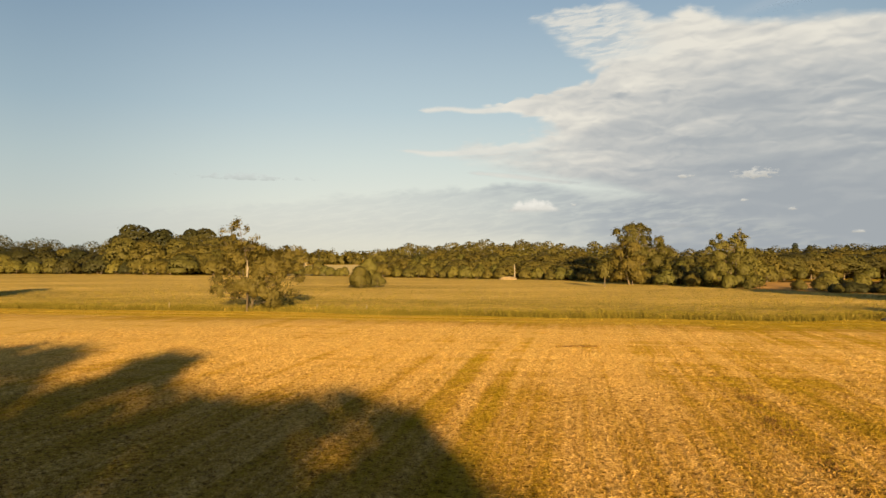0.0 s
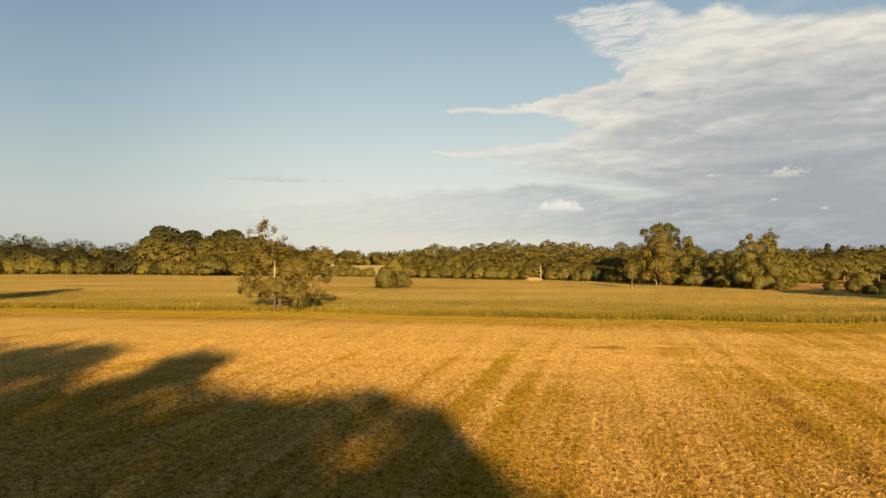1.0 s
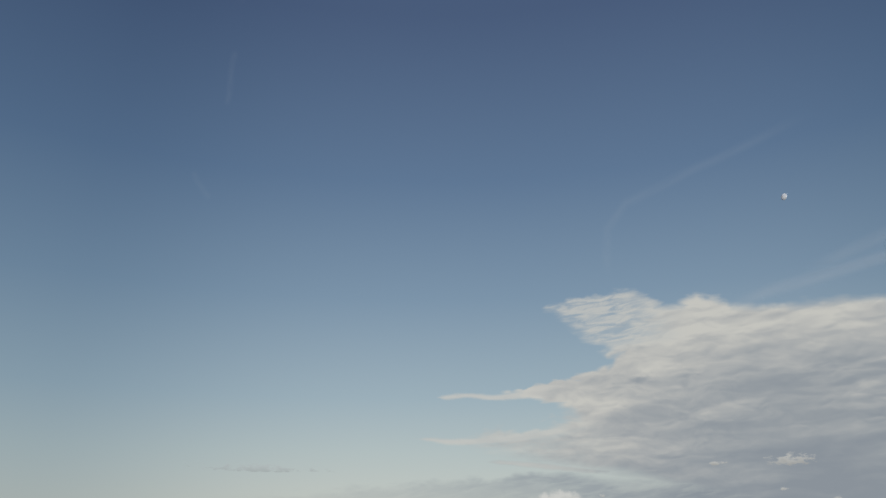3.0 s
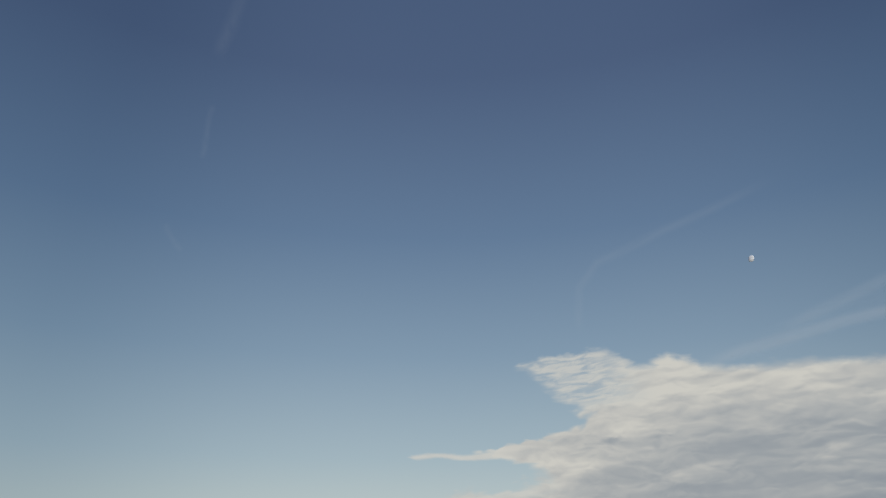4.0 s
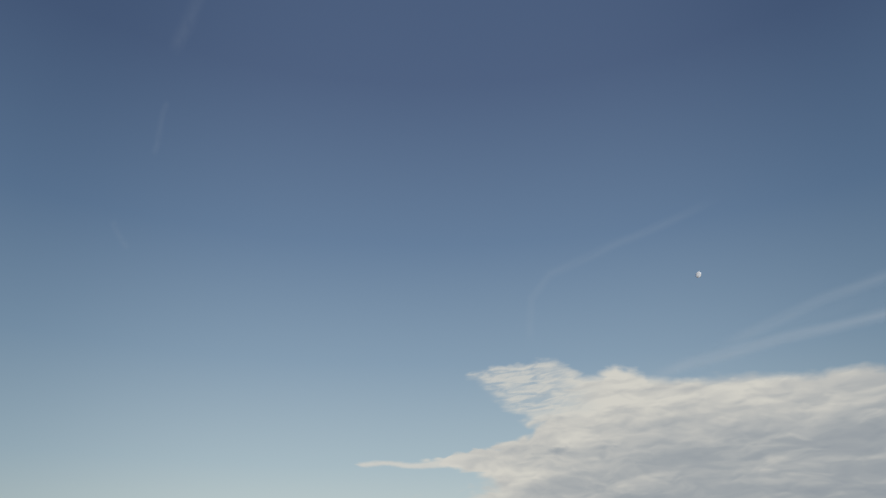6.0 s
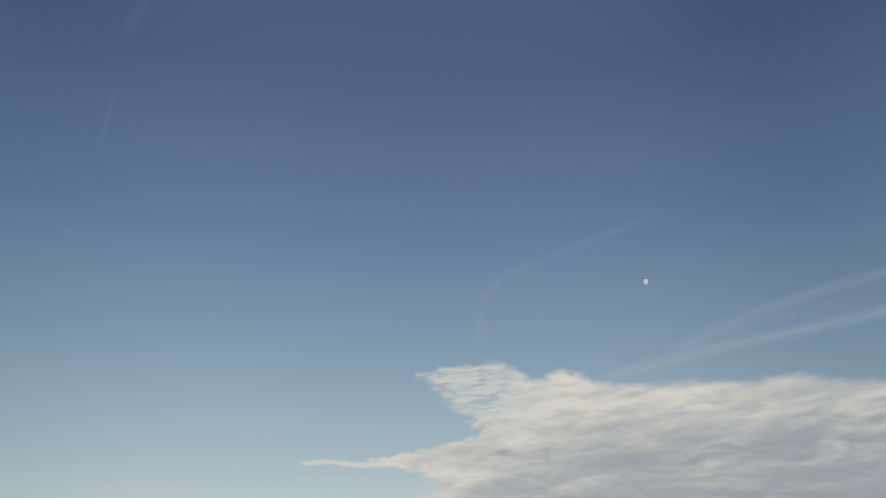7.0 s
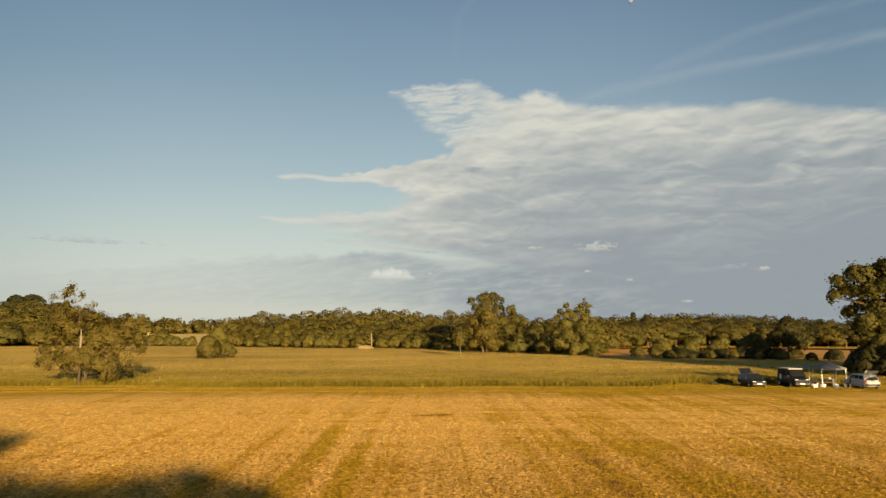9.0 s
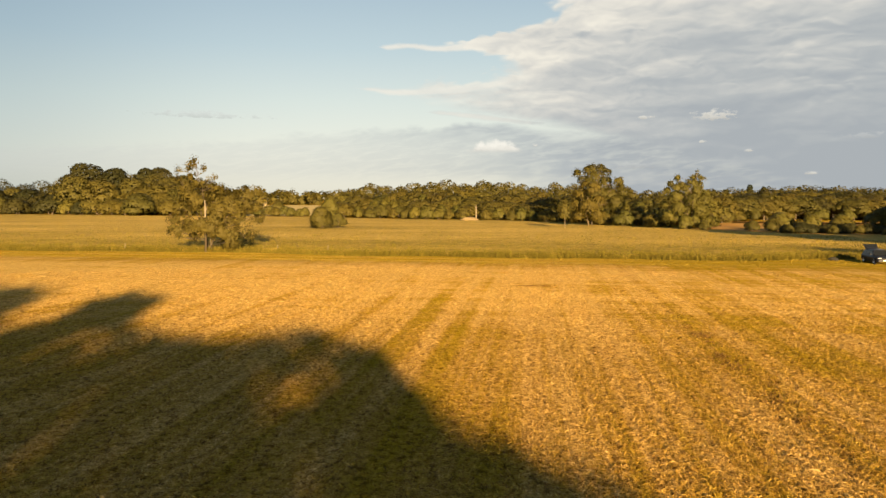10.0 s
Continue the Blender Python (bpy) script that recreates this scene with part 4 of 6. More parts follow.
tree("round_tree", 42.5, 162, boughs(9, ((-2.8, 11.7, 0.77), (-2.4, 10.0, 0.89), (-0.9, 12.2, 0.89), (0.5, 12.6, 1.02), (2.3, 12.6, 1.02), (4.0, 11.7, 1.02), (1.0, 10.8, 1.66), (3.6, 9.4, 1.53), (5.5, 9.6, 0.89), (6.5, 8.5, 0.89), (7.5, 7.3, 1.02), (-1.1, 9.1, 1.40), (0.4, 6.8, 1.79), (3.1, 6.2, 1.79), (-0.9, 4.9, 1.79), (1.7, 3.0, 1.66), (-1.5, 2.4, 1.40), (5.0, 6.8, 1.40), (5.7, 4.8, 1.53), (7.0, 5.8, 1.15), (0.4, 1.5, 1.15)), 2.5),
     13, LEAF_OAK, 17000, 0.26, 31, "tall rounded broadleaf tree rising above the wood's edge", girth=0.24, spray=0.6, swell=1.22, skin=0.5)
tree("brown_tree", 40.9, 156, boughs(10, ((-2.1, 7.0, 1.36), (0.2, 7.9, 1.36), (-3.3, 4.3, 1.36), (-0.9, 3.8, 1.73), (1.7, 5.1, 1.36), (1.0, 2.0, 1.23), (-2.6, 1.9, 1.23), (-1.1, 8.8, 0.86)), 2.0),
     9, LEAF_BROWN, 6500, 0.27, 34, "brownish bushy tree before the tall rounded tree", girth=0.2, stems=2, spray=0.6, swell=1.2, skin=0.45)
upright = boughs(11, ((1.1, 11.3, 0.27), (1.5, 10.6, 0.38), (0.8, 10.1, 0.44), (1.9, 9.9, 0.49), (0.5, 9.0, 0.66), (2.2, 8.8, 0.66), (-0.6, 9.3, 0.44), (-2.8, 9.9, 0.44), (-1.9, 10.2, 0.38), (-3.7, 8.8, 0.55), (-3.0, 8.0, 0.77), (-1.7, 8.5, 0.77), (-0.4, 8.0, 0.88), (1.4, 7.6, 0.99), (3.0, 7.1, 0.66), (-4.2, 7.7, 0.44)), 1.2) + boughs(12, ((-3.4, 6.1, 0.99), (-1.5, 6.1, 1.20), (0.5, 5.6, 1.31), (2.7, 5.6, 1.10), (4.0, 4.5, 0.77), (-2.8, 3.9, 1.20), (-0.6, 3.4, 1.42), (1.8, 3.2, 1.31), (3.8, 2.8, 0.99), (-4.4, 4.5, 0.88), (-5.0, 2.3, 0.99), (-2.3, 1.8, 0.99), (0.5, 1.4, 0.99), (3.2, 1.2, 0.99), (5.3, 1.4, 0.77)), 2.0)
tree("pointed_tree", 56.0, 139, upright, 12, LEAF_LIGHT, 16000, 0.22, 32, "tall pointed pale green tree at the meadow's corner", girth=0.24, stems=3, spray=0.5, swell=1.18, skin=0.4)
tree("small_tree", 32.0, 142, [(0, 0, 2.9, 1.2), (0.5, 0.2, 3.9, 0.9), (-0.6, 0, 3.6, 0.9), (0.1, 0, 4.7, 0.6)], 5.2, LEAF_OAK, 1500, 0.3, 33,
     "slim young tree with a bare stem in the meadow", girth=0.1)
# big trees at the right-hand hedge
upper_boughs = [
    (-6.2, -1.3, 11.2, 0.8), (-5.4, -0.3, 9.9, 0.9), (-4.4, -1.1, 11.8, 1.2), (-3.4, -1.4, 12.1, 0.9), (-4.3, -0.3, 9.8, 1.0),
    (-2.2, 0.8, 12.1, 1.2), (-1.2, -0.9, 12.7, 1.0), (-0.4, 0.1, 12.3, 1.2), (-2.8, -0.7, 10.1, 1.3), (-1.2, -1.0, 10.4, 1.3),
    (0.6, -1.3, 13.3, 1.2), (1.6, -0.9, 14.2, 1.0), (2.5, 1.4, 14.2, 1.0), (3.2, 1.1, 13.1, 1.3), (4.2, 1.0, 12.5, 1.2), (0.7, 1.0, 11.3, 1.6),
    (2.6, -1.0, 10.6, 1.4), (4.2, -0.6, 10.2, 1.3), (5.9, 1.2, 10.5, 1.7),
]
lower_boughs = [
    (-6.7, -0.8, 9.4, 0.8), (-5.2, 1.3, 7.5, 0.9), (-3.9, 1.0, 8.2, 1.0), (-2.2, 0.4, 7.8, 1.4), (-0.3, 0.7, 8.4, 1.6), (1.6, 1.1, 8.1, 1.6),
    (3.5, 1.2, 7.7, 1.4), (-3.6, -1.3, 6.2, 1.2), (-1.6, 0.3, 5.9, 1.6), (0.4, 0.5, 5.6, 1.7), (2.6, 0.0, 5.2, 1.7), (-2.1, -1.0, 3.7, 1.3),
    (-0.2, -0.1, 3.4, 1.6), (1.8, -1.3, 3.1, 1.7), (-4.3, 1.4, 5.6, 0.9), (5.3, 0.2, 6.8, 2.0),
]
oak = tree("hedge_tree", 68.3, 71.2, upper_boughs + lower_boughs,
           15, LEAF_OAK, 33000, 0.27, 41, "large spreading oak in the hedge beyond the camp", girth=0.42, spray=0.6, swell=0.98, skin=0.35)
oak.rotation_euler[2] = radians(-43.6)
# out of view; its height is set to throw shade on the meadow's end
tree("hedge_tree", 76.08, 64.01, round_lobes(np.random.default_rng(4), 12.5, 5, 1, 14), 12.5, LEAF_OAK, 8000, 0.36, 42,
     "large spreading oak in the hedge beyond the camp", girth=0.42)
tree("hedge_tree", 84.3, 112.5, [(0, 0, 4.9, 2.0), (-2.2, 0, 3.9, 1.4), (2.1, 0, 4.0, 1.5), (0.4, 0.5, 6.3, 1.3), (-0.2, -0.6, 3.2, 1.7), (-1.3, -0.8, 5.4, 1.2), (1.5, -0.8, 5.5, 1.2), (-2.7, 0.3, 2.6, 0.9), (2.6, -0.2, 2.5, 0.9)], 7.4, LEAF_DARK, 7000, 0.28, 43,
     "dark rounded tree with a bare stem, standing in the hedge", girth=0.24, spray=0.5, skin=0.4)
# unseen trees, added so that their shade falls into the view
tree("hedge_tree", 75.5, 47.0, round_lobes(np.random.default_rng(6), 12.5, 5, 1.5, 11), 12.5, LEAF_OAK, 6000, 0.5, 45, "tall hedgerow tree beside the hay field", girth=0.35)
tree("hedge_tree", 83.5, 46.0, round_lobes(np.random.default_rng(8), 11.5, 5, 1.5, 11), 11.5, LEAF_OAK, 6000, 0.5, 47, "tall hedgerow tree beside the hay field", girth=0.35)
# thinly leaved and out of view, added to dim the gazebo with broken shade
tree("hedge_tree", 56.4, 42.0, [(-0.5, 0, 7.2, 1.1), (-2.4, 0.3, 7.0, 1.1), (-1.4, -0.3, 8.4, 0.9), (0.2, 0, 5.6, 0.8), (-3.4, 0.2, 7.9, 0.8), (-1.8, 0, 5.8, 0.7)], 9.2, LEAF_OAK, 900, 0.4, 49,
     "small open-crowned unseen tree, added to half shade the camp", girth=0.2)
tree("hedge_tree", 82.3, 66.5, round_lobes(np.random.default_rng(14), 13, 4.6, 1.5, 12), 13, LEAF_OAK, 6500, 0.45, 50, "tall hedgerow tree beside the hay field", girth=0.35)
tree("hedge_tree", 88.0, 75.0, round_lobes(np.random.default_rng(12), 12.5, 5, 1.5, 12), 12.5, LEAF_OAK, 6500, 0.45, 48, "tall hedgerow tree beside the hay field", girth=0.35)
tree("hedge_tree", -66.0, 80.0, round_lobes(np.random.default_rng(7), 12, 4.5, 2, 10), 12, LEAF_OAK, 4000, 0.5, 46, "tall hedgerow tree beside the hay field", girth=0.3)

COT = 1 / math.tan(radians(SUN_EL))
SHX, SHY = math.sin(radians(SHADE_AZ)) * COT, math.cos(radians(SHADE_AZ)) * COT


def shade_tree(height, seed, leaves, spots, stand=-32.0, full=34):
    """A tree behind the camera whose boughs throw their shade at (x, y), r wide: each bough's height follows from the sun's."""
    rng = np.random.default_rng(seed)
    x = sum(sx for sx, sy, r in spots) / len(spots) - (stand * -1 + 20) / COT * SHX * 0.4
    lobes = []
    for sx, sy, r in spots:
        h = (sy - stand + rng.uniform(-1.2, 1.2)) / SHY
        lobes.append((sx - h * SHX - x, sy - h * SHY - stand, h, r))
    tree("field_side_tree", x, stand, lobes, height, LEAF_OAK, leaves, 0.36, seed, "tall broadleaf tree at the near side of the hay field", girth=0.3, spray=0.5, swell=1.04, full=full)


shade_tree(14.5, 51, 6200, (
    (-3.6, 29.3, 0.85), (-1.75, 26.3, 0.85), (-0.6, 22.0, 0.95), (0.45, 17.5, 0.95), (-1.2, 19.6, 0.75),
    (-3.6, 15.4, 1.0), (1.6, 13.6, 1.0), (2.9, 11.6, 1.05), (4.3, 10.2, 1.1), (-1.2, 15.5, 1.3), (-4.8, 11.0, 1.5),
    (1.0, 9.6, 1.5), (-2.4, 9.0, 1.8), (-2.9, 16.9, 0.75),
))
shade_tree(14.0, 52, 5600, (
    (-9.9, 27.6, 0.85), (-10.8, 24.5, 1.0), (-11.4, 19.0, 1.4), (-12.5, 22.2, 1.1), (-11.7, 30.6, 0.55), (-10.2, 21.5, 0.6),
    (-14.2, 20.5, 1.2), (-13.2, 14.0, 1.8), (-9.8, 11.5, 1.8), (-7.0, 10.0, 1.6), (-13.2, 26.6, 0.55), (-14.6, 27.0, 0.5), (-13.4, 24.6, 0.6), (-12.9, 28.8, 0.45),
))
# an unseen thin-leaved tree, added between the two, lets some sun through
shade_tree(14.2, 55, 2700, (
    (-5.3, 27.8, 0.9), (-7.0, 27.0, 1.0), (-8.5, 27.2, 0.9), (-5.9, 23.0, 1.15), (-7.6, 22.6, 1.0), (-9.2, 23.6, 0.8), (-8.4, 19.0, 1.0),
    (-6.0, 18.6, 1.2), (-4.9, 19.0, 0.65), (-4.4, 25.4, 0.7), (-2.9, 24.9, 0.35), (-7.4, 15.4, 1.2), (-5.2, 14.8, 0.9), (-9.6, 18.4, 0.9), (-7.3, 20.4, 0.7), (-9.4, 15.6, 0.9), (-3.7, 24.4, 0.5),
), full=5)
shade_tree(16.5, 53, 11000, (
    (-16.3, 39.6, 1.35), (-14.6, 39.4, 1.0), (-15.4, 34.0, 1.45), (-16.2, 28.0, 1.6), (-18.3, 27.0, 1.25), (-17.4, 20.0, 1.9), (-13.7, 35.6, 0.7),
    (-20.4, 25.0, 1.8), (-17.0, 13.0, 2.0), (-21.0, 17.0, 2.0), (-15.6, 24.5, 0.9), (-18.6, 30.0, 0.8),
))
shade_tree(18.0, 54, 14000, (
    (-25.0, 44.4, 1.35), (-27.2, 42.6, 1.5), (-23.1, 43.2, 1.25), (-21.7, 38.0, 1.2), (-19.9, 33.0, 0.95), (-24.2, 36.0, 2.0), (-28.2, 36.0, 2.2),
    (-21.8, 30.0, 1.5), (-24.4, 28.0, 2.2), (-29.0, 28.0, 2.5), (-32.0, 40.0, 2.4), (-25.0, 20.0, 2.4), (-33.0, 32.0, 2.4), (-30.0, 20.0, 2.4),
))


# ---- woods round the meadow ----
def kinds():
    """Trees to copy: built once out of sight of the walk, at their own places in the far wood."""
    rng = np.random.default_rng(2)
    out = []
    spec = (("wood_tree", 10.0, 4.2, 1.2, 16, 0.0, LEAF_OAK, 3000, 0.42, "broad round-headed tree at the edge of the wood"),
            ("wood_tree", 10.0, 3.6, 1.0, 16, 0.0, LEAF_OAK, 3000, 0.42, "broad round-headed tree at the edge of the wood"),
            ("wood_tree", 10.0, 4.6, 1.2, 16, 0.0, LEAF_LIGHT, 3000, 0.42, "sunlit pale-leaved tree at the edge of the wood"),
            ("wood_tree", 10.0, 3.9, 1.0, 16, 0.0, LEAF_DARK, 3000, 0.42, "dark-leaved tree at the edge of the wood"),
            ("wood_tree", 10.0, 4.4, 1.4, 16, 0.0, LEAF_BROWN, 3000, 0.42, "brownish round-headed tree at the edge of the wood"),
            ("pine_tree", 10.0, 3.2, 0.6, 20, 0.6, LEAF_PINE, 3000, 0.42, "dark pointed pine in the far wood"),
            ("wood_tree", 10.0, 3.4, 0.6, 18, 0.35, LEAF_LIGHT, 3000, 0.42, "sunlit pale-leaved tree at the edge of the wood"),
            ("wood_tree", 10.0, 5.0, 1.8, 16, 0.0, LEAF_OAK, 3000, 0.42, "broad round-headed tree at the edge of the wood"))
    for i, (name, h, w, low, n, cone, leaf, count, size, label) in enumerate(spec):
        lobes = round_lobes(rng, h, w, low, n, cone) if cone else dome_lobes(rng, h, w, low, n)
        out.append(tree(name, -300 + 9 * i, 330, lobes, h, leaf, count, size, 100 + i, label,
                        "tree", "trees of the wood", girth=0.22, twigs=0, whole=0.7, spray=0.55, swell=1.0, corners=3, full=30, rise=0.1, skin=0.8))
    for i, (leaf, label) in enumerate(((LEAF_OAK, "rounded green shrub along the meadow's far side"), (LEAF_LIGHT, "pale sunlit shrub along the meadow's far side"),
                                       (LEAF_DARK, "dark low shrub along the meadow's far side"))):
        lobes = [(0.0, 0.0, 1.9, 1.1), (-0.75, 0.1, 1.45, 0.9), (0.8, -0.1, 1.4, 0.95), (-0.3, -0.6, 1.1, 0.95), (0.5, 0.6, 1.1, 0.9), (-1.1, 0.3, 0.8, 0.7), (1.15, -0.2, 0.75, 0.7)]
        lobes = [(x + rng.uniform(-0.2, 0.2), y, z + rng.uniform(-0.15, 0.15), r) for x, y, z, r in lobes]
        out.append(tree("hedge_shrub", -300 + 9 * i, 340, lobes, 3.0, leaf, 1500, 0.26, 120 + i, label, "shrub", "shrubs along the hedge", girth=0.07, stems=3, twigs=1, whole=0.8, spray=0.35, corners=3, skin=0.75))
    return out


KINDS = kinds()
wood = np.random.default_rng(9)


def plant(kind, x, y, h, wide=1.0):
    base = KINDS[kind]
    s = h / (10.0 if kind < 8 else 3.0)
    ob = copy_thing(base, Matrix.Translation((x, y, 0)) @ Matrix.Rotation(wood.uniform(0, 6.28), 4, "Z"))
    ob.scale = (s * wide, s * wide, s)
    return ob


def lerp_table(x, table):
    for (xa, ya), (xb, yb) in zip(table, table[1:]):
        if x <= xb:
            return ya + (yb - ya) * max(0.0, x - xa) / (xb - xa)
    return table[-1][1]


# how far the wood's edge lies, and how high its outline stands, by azimuth in degrees
EDGE_R = ((-40, 320), (-31.7, 312), (-24.7, 282), (-18.8, 255), (-10, 236), (0.7, 204), (7.5, 195), (11.8, 186), (16, 172), (20.1, 160), (23.0, 160), (25, 205), (31, 228), (46, 228))
OUTLINE = ((-40, 1.48), (-31.7, 1.53), (-29.7, 1.38), (-27.3, 1.03), (-25.2, 1.01), (-24.3, 1.83), (-20.9, 2.03), (-20.1, 1.63), (-17, 1.63), (-14, 0.93), (-11.8, 0.63), (-5.6, 0.63), (-2.9, 0.97),
           (1.6, 1.31), (5.5, 1.37), (7.9, 1.19), (13.3, 1.11), (17.3, 0.89), (20.5, 0.79), (23.5, 0.65), (26.6, 0.92), (31.7, 0.84), (33.4, 0.85), (37.5, 0.39), (46, 0.29))
ROWS = ((7, 0.36, (6, 0, 2, 4, 0)), (12, 0.5, (0, 1, 7, 6, 4)), (17, 0.63, (0, 1, 7, 6, 4)), (23, 0.75, (0, 1, 7, 4, 2)), (30, 0.86, ()), (38, 0.95, ()), (47, 1.0, ()))
canopy, dark_canopy = [], []
for row, (back, high, share) in enumerate(ROWS):
    az = -38.0 + (row % 3) * 0.5
    while az < 46:
        if not -12.2 < az < -5.2:
            r = lerp_table(az, EDGE_R) + back + wood.uniform(-2, 3)
            el = lerp_table(az, OUTLINE)
            tall = 0.5 + 0.5 * high if az > 24 else high
            h = max(3.0, (6 + r * math.tan(radians(el))) * tall * wood.uniform(0.92, 1.1))
            x, y, half = r * math.sin(radians(az)), r * math.cos(radians(az)), r * (0.028 if az > 24 else 0.022) * wood.uniform(0.75, 1.35)
            pine = 23.5 < az < 30 and row == 6
            if share or pine:
                kind = (share if az > -12 else (3, 3, 3, 1, 3) if az < -25 else (3, 0, 0, 1, 7))[wood.integers(0, 5)] if share else 5
                if az > 24 and share:
                    kind = (0, 3, 7, 1, 4)[wood.integers(0, 5)]
                plant(kind, x, y, h, 0.9 if pine else min(1.7, half / (0.42 * h)))
            else:
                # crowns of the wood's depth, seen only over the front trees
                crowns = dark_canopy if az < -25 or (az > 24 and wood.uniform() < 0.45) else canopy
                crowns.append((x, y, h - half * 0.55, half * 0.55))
                for k in range(7):
                    w = k * 2.399 + az
                    q = half * (0.35 + 0.08 * k)
                    crowns.append((x + math.cos(w) * q, y + math.sin(w) * q, h - half * (0.6 + 0.16 * k), half * wood.uniform(0.36, 0.5)))
        az += 1.3 * wood.uniform(0.7, 1.25)
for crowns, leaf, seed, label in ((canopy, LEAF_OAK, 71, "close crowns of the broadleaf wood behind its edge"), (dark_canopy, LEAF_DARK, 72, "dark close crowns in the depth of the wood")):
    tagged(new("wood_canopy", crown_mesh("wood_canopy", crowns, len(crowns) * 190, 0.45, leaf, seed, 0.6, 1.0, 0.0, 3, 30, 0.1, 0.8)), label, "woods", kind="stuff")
# tall group rising over the left wood
for az, r, el, wide, kind in ((-23.2, 292, 2.45, 1.15, 3), (-21.6, 288, 2.15, 1.1, 3), (-24.0, 285, 1.6, 1.2, 0), (-19.2, 300, 2.2, 0.9, 3), (-18.2, 296, 2.25, 0.95, 3), (-17.0, 300, 1.7, 1.0, 3),
                             (-22.4, 276, 1.35, 1.3, 0), (-20.3, 280, 1.5, 1.2, 1)):
    plant(kind, r * math.sin(radians(az)), r * math.cos(radians(az)), 6 + r * math.tan(radians(el)), wide)
# shrubs along the meadow's far side, with the gaps that it has
az = -37.0
while az < 27:
    if not (-26.6 < az < -25.9 or -21.5 < az < -20.9 or -19.8 < az < -18.6 or -12.0 < az < -9.6 or -7.6 < az < -6.0 or 5.0 < az < 6.4):
        r = lerp_table(az, EDGE_R) - 1.0 + wood.uniform(-2.0, 4.0)
        plant(((8, 8, 9, 8, 10) if az < -12 else (9, 8, 8, 9, 8))[wood.integers(0, 5)], r * math.sin(radians(az)), r * math.cos(radians(az)), wood.uniform(2.6, 4.2) * (1.75 if az < -12 else 1.0), wood.uniform(1.15, 1.6) if az < -12 else wood.uniform(0.95, 1.3))
    az += wood.uniform(0.75, 1.15)
# the hedge that runs up the right side, and rough shrubs before it
for y in (64.0, 66.2, 68.0, 70.4, 72.3, 74.6, 76.8, 79.0, 81.5):
    plant((10, 8, 10)[wood.integers(0, 3)], 70.5 + wood.uniform(-0.8, 0.8), y, wood.uniform(2.0, 3.4), wood.uniform(1.0, 1.3))
def shrubs(spots):
    for x, y, h, kind in spots:
        plant(kind, x, y, h, 1.2)


# scrub at the meadow's far corner
shrubs((
    (61, 140, 2.6, 8), (59, 145, 3.4, 9), (55, 138, 2.8, 9), (51, 146, 3.0, 8), (47, 152, 3.4, 9), (44, 158, 3.2, 8), (57, 134, 1.8, 8),
))
# low hedge beyond the meadow's shaded end
shrubs((
    (67, 127, 2.6, 8), (70, 130, 3.4, 9), (64, 129, 2.0, 8), (73, 125, 3.2, 9), (69, 122, 2.2, 8), (75, 121, 2.6, 8), (78, 124, 3.2, 9),
    (82, 119, 1.6, 10), (85, 117, 1.4, 10), (84, 122, 4.4, 8), (90, 118, 1.8, 10), (94, 113, 2.0, 10), (66, 120, 1.5, 8), (72, 117, 1.6, 8),
    (79, 113, 1.5, 10), (82, 111, 1.8, 8), (86, 109, 1.5, 10), (88.5, 107, 2.0, 10), (92, 105, 1.7, 10), (96, 103, 2.2, 10), (83, 114, 2.0, 8),
))
# thicket at the foot of the big hedge trees
shrubs((
    (65, 72, 4.2, 10), (67, 69.5, 5.0, 10), (69.5, 70, 5.4, 10), (71, 67, 5.4, 10), (73, 65, 5.2, 10), (66.5, 74.5, 3.8, 10), (68, 77, 3.2, 10),
))
# low hedge along the meadow's shaded end, its shade put into darker leaves
for k in range(26):
    f = k / 25
    plant((10, 10, 8)[wood.integers(0, 3)], 66.5 + 22 * f + wood.uniform(-0.6, 0.6), 122.0 - 6.5 * f + wood.uniform(-0.8, 0.8), 1.4 + wood.uniform(-0.4, 0.7), wood.uniform(1.1, 1.9))
# hedge before the far pasture
shrubs((
    (-46.0, 231, 3.2, 9), (-43.5, 232, 3.4, 9), (-41.0, 231, 3.0, 8), (-38.4, 232, 3.3, 9), (-35.8, 230, 2.9, 9), (-33.0, 230, 2.6, 9),
    (-52.0, 300, 4.6, 8),
))
# young bushes in a row before the far wood
x = 80.0
while x < 156:
    plant((9, 9, 8)[wood.integers(0, 3)], x, 202 - 0.004 * max(0.0, x - 90) ** 2 - 0.17 * max(0.0, x - 100), wood.uniform(3.0, 3.6), 1.2)
    x += wood.uniform(6, 8.5)

# far woods beyond the gap, past counting
fr = np.random.default_rng(31)
far_lobes = []
for _ in range(150):
    a = radians(fr.uniform(-15, -3.5))
    r = fr.uniform(640, 720)
    s = fr.uniform(5, 8)
    far_lobes.append((r * math.sin(a), r * math.cos(a), fr.uniform(3.5, 6.5), s * 0.9))
tagged(new("far_woods", crown_mesh("far_woods", far_lobes, 16000, 1.6, LEAF_OAK, 61, 2.6, 1.0, 0.0, 3)),
       "distant wood closing the view beyond the gap", "woods", kind="stuff")
rim = []
for _ in range(420):
    a = radians(fr.uniform(-60, 70))
    r = fr.uniform(820, 940)
    rim.append((r * math.sin(a), r * math.cos(a), fr.uniform(3, 7), fr.uniform(6, 9)))
tagged(new("far_woods", crown_mesh("far_woods", rim, 20000, 2.4, LEAF_DARK, 62, 3.5, 1.0, 0.0, 3)), "distant wood on the horizon", "woods", kind="stuff")


def field_patch(name, mat, pts, label):
    ob = mesh_object(name, [(*p, 0.12) for p in pts], [tuple(range(len(pts)))], mat)
    return tagged(ob, label, "field", kind="structure")


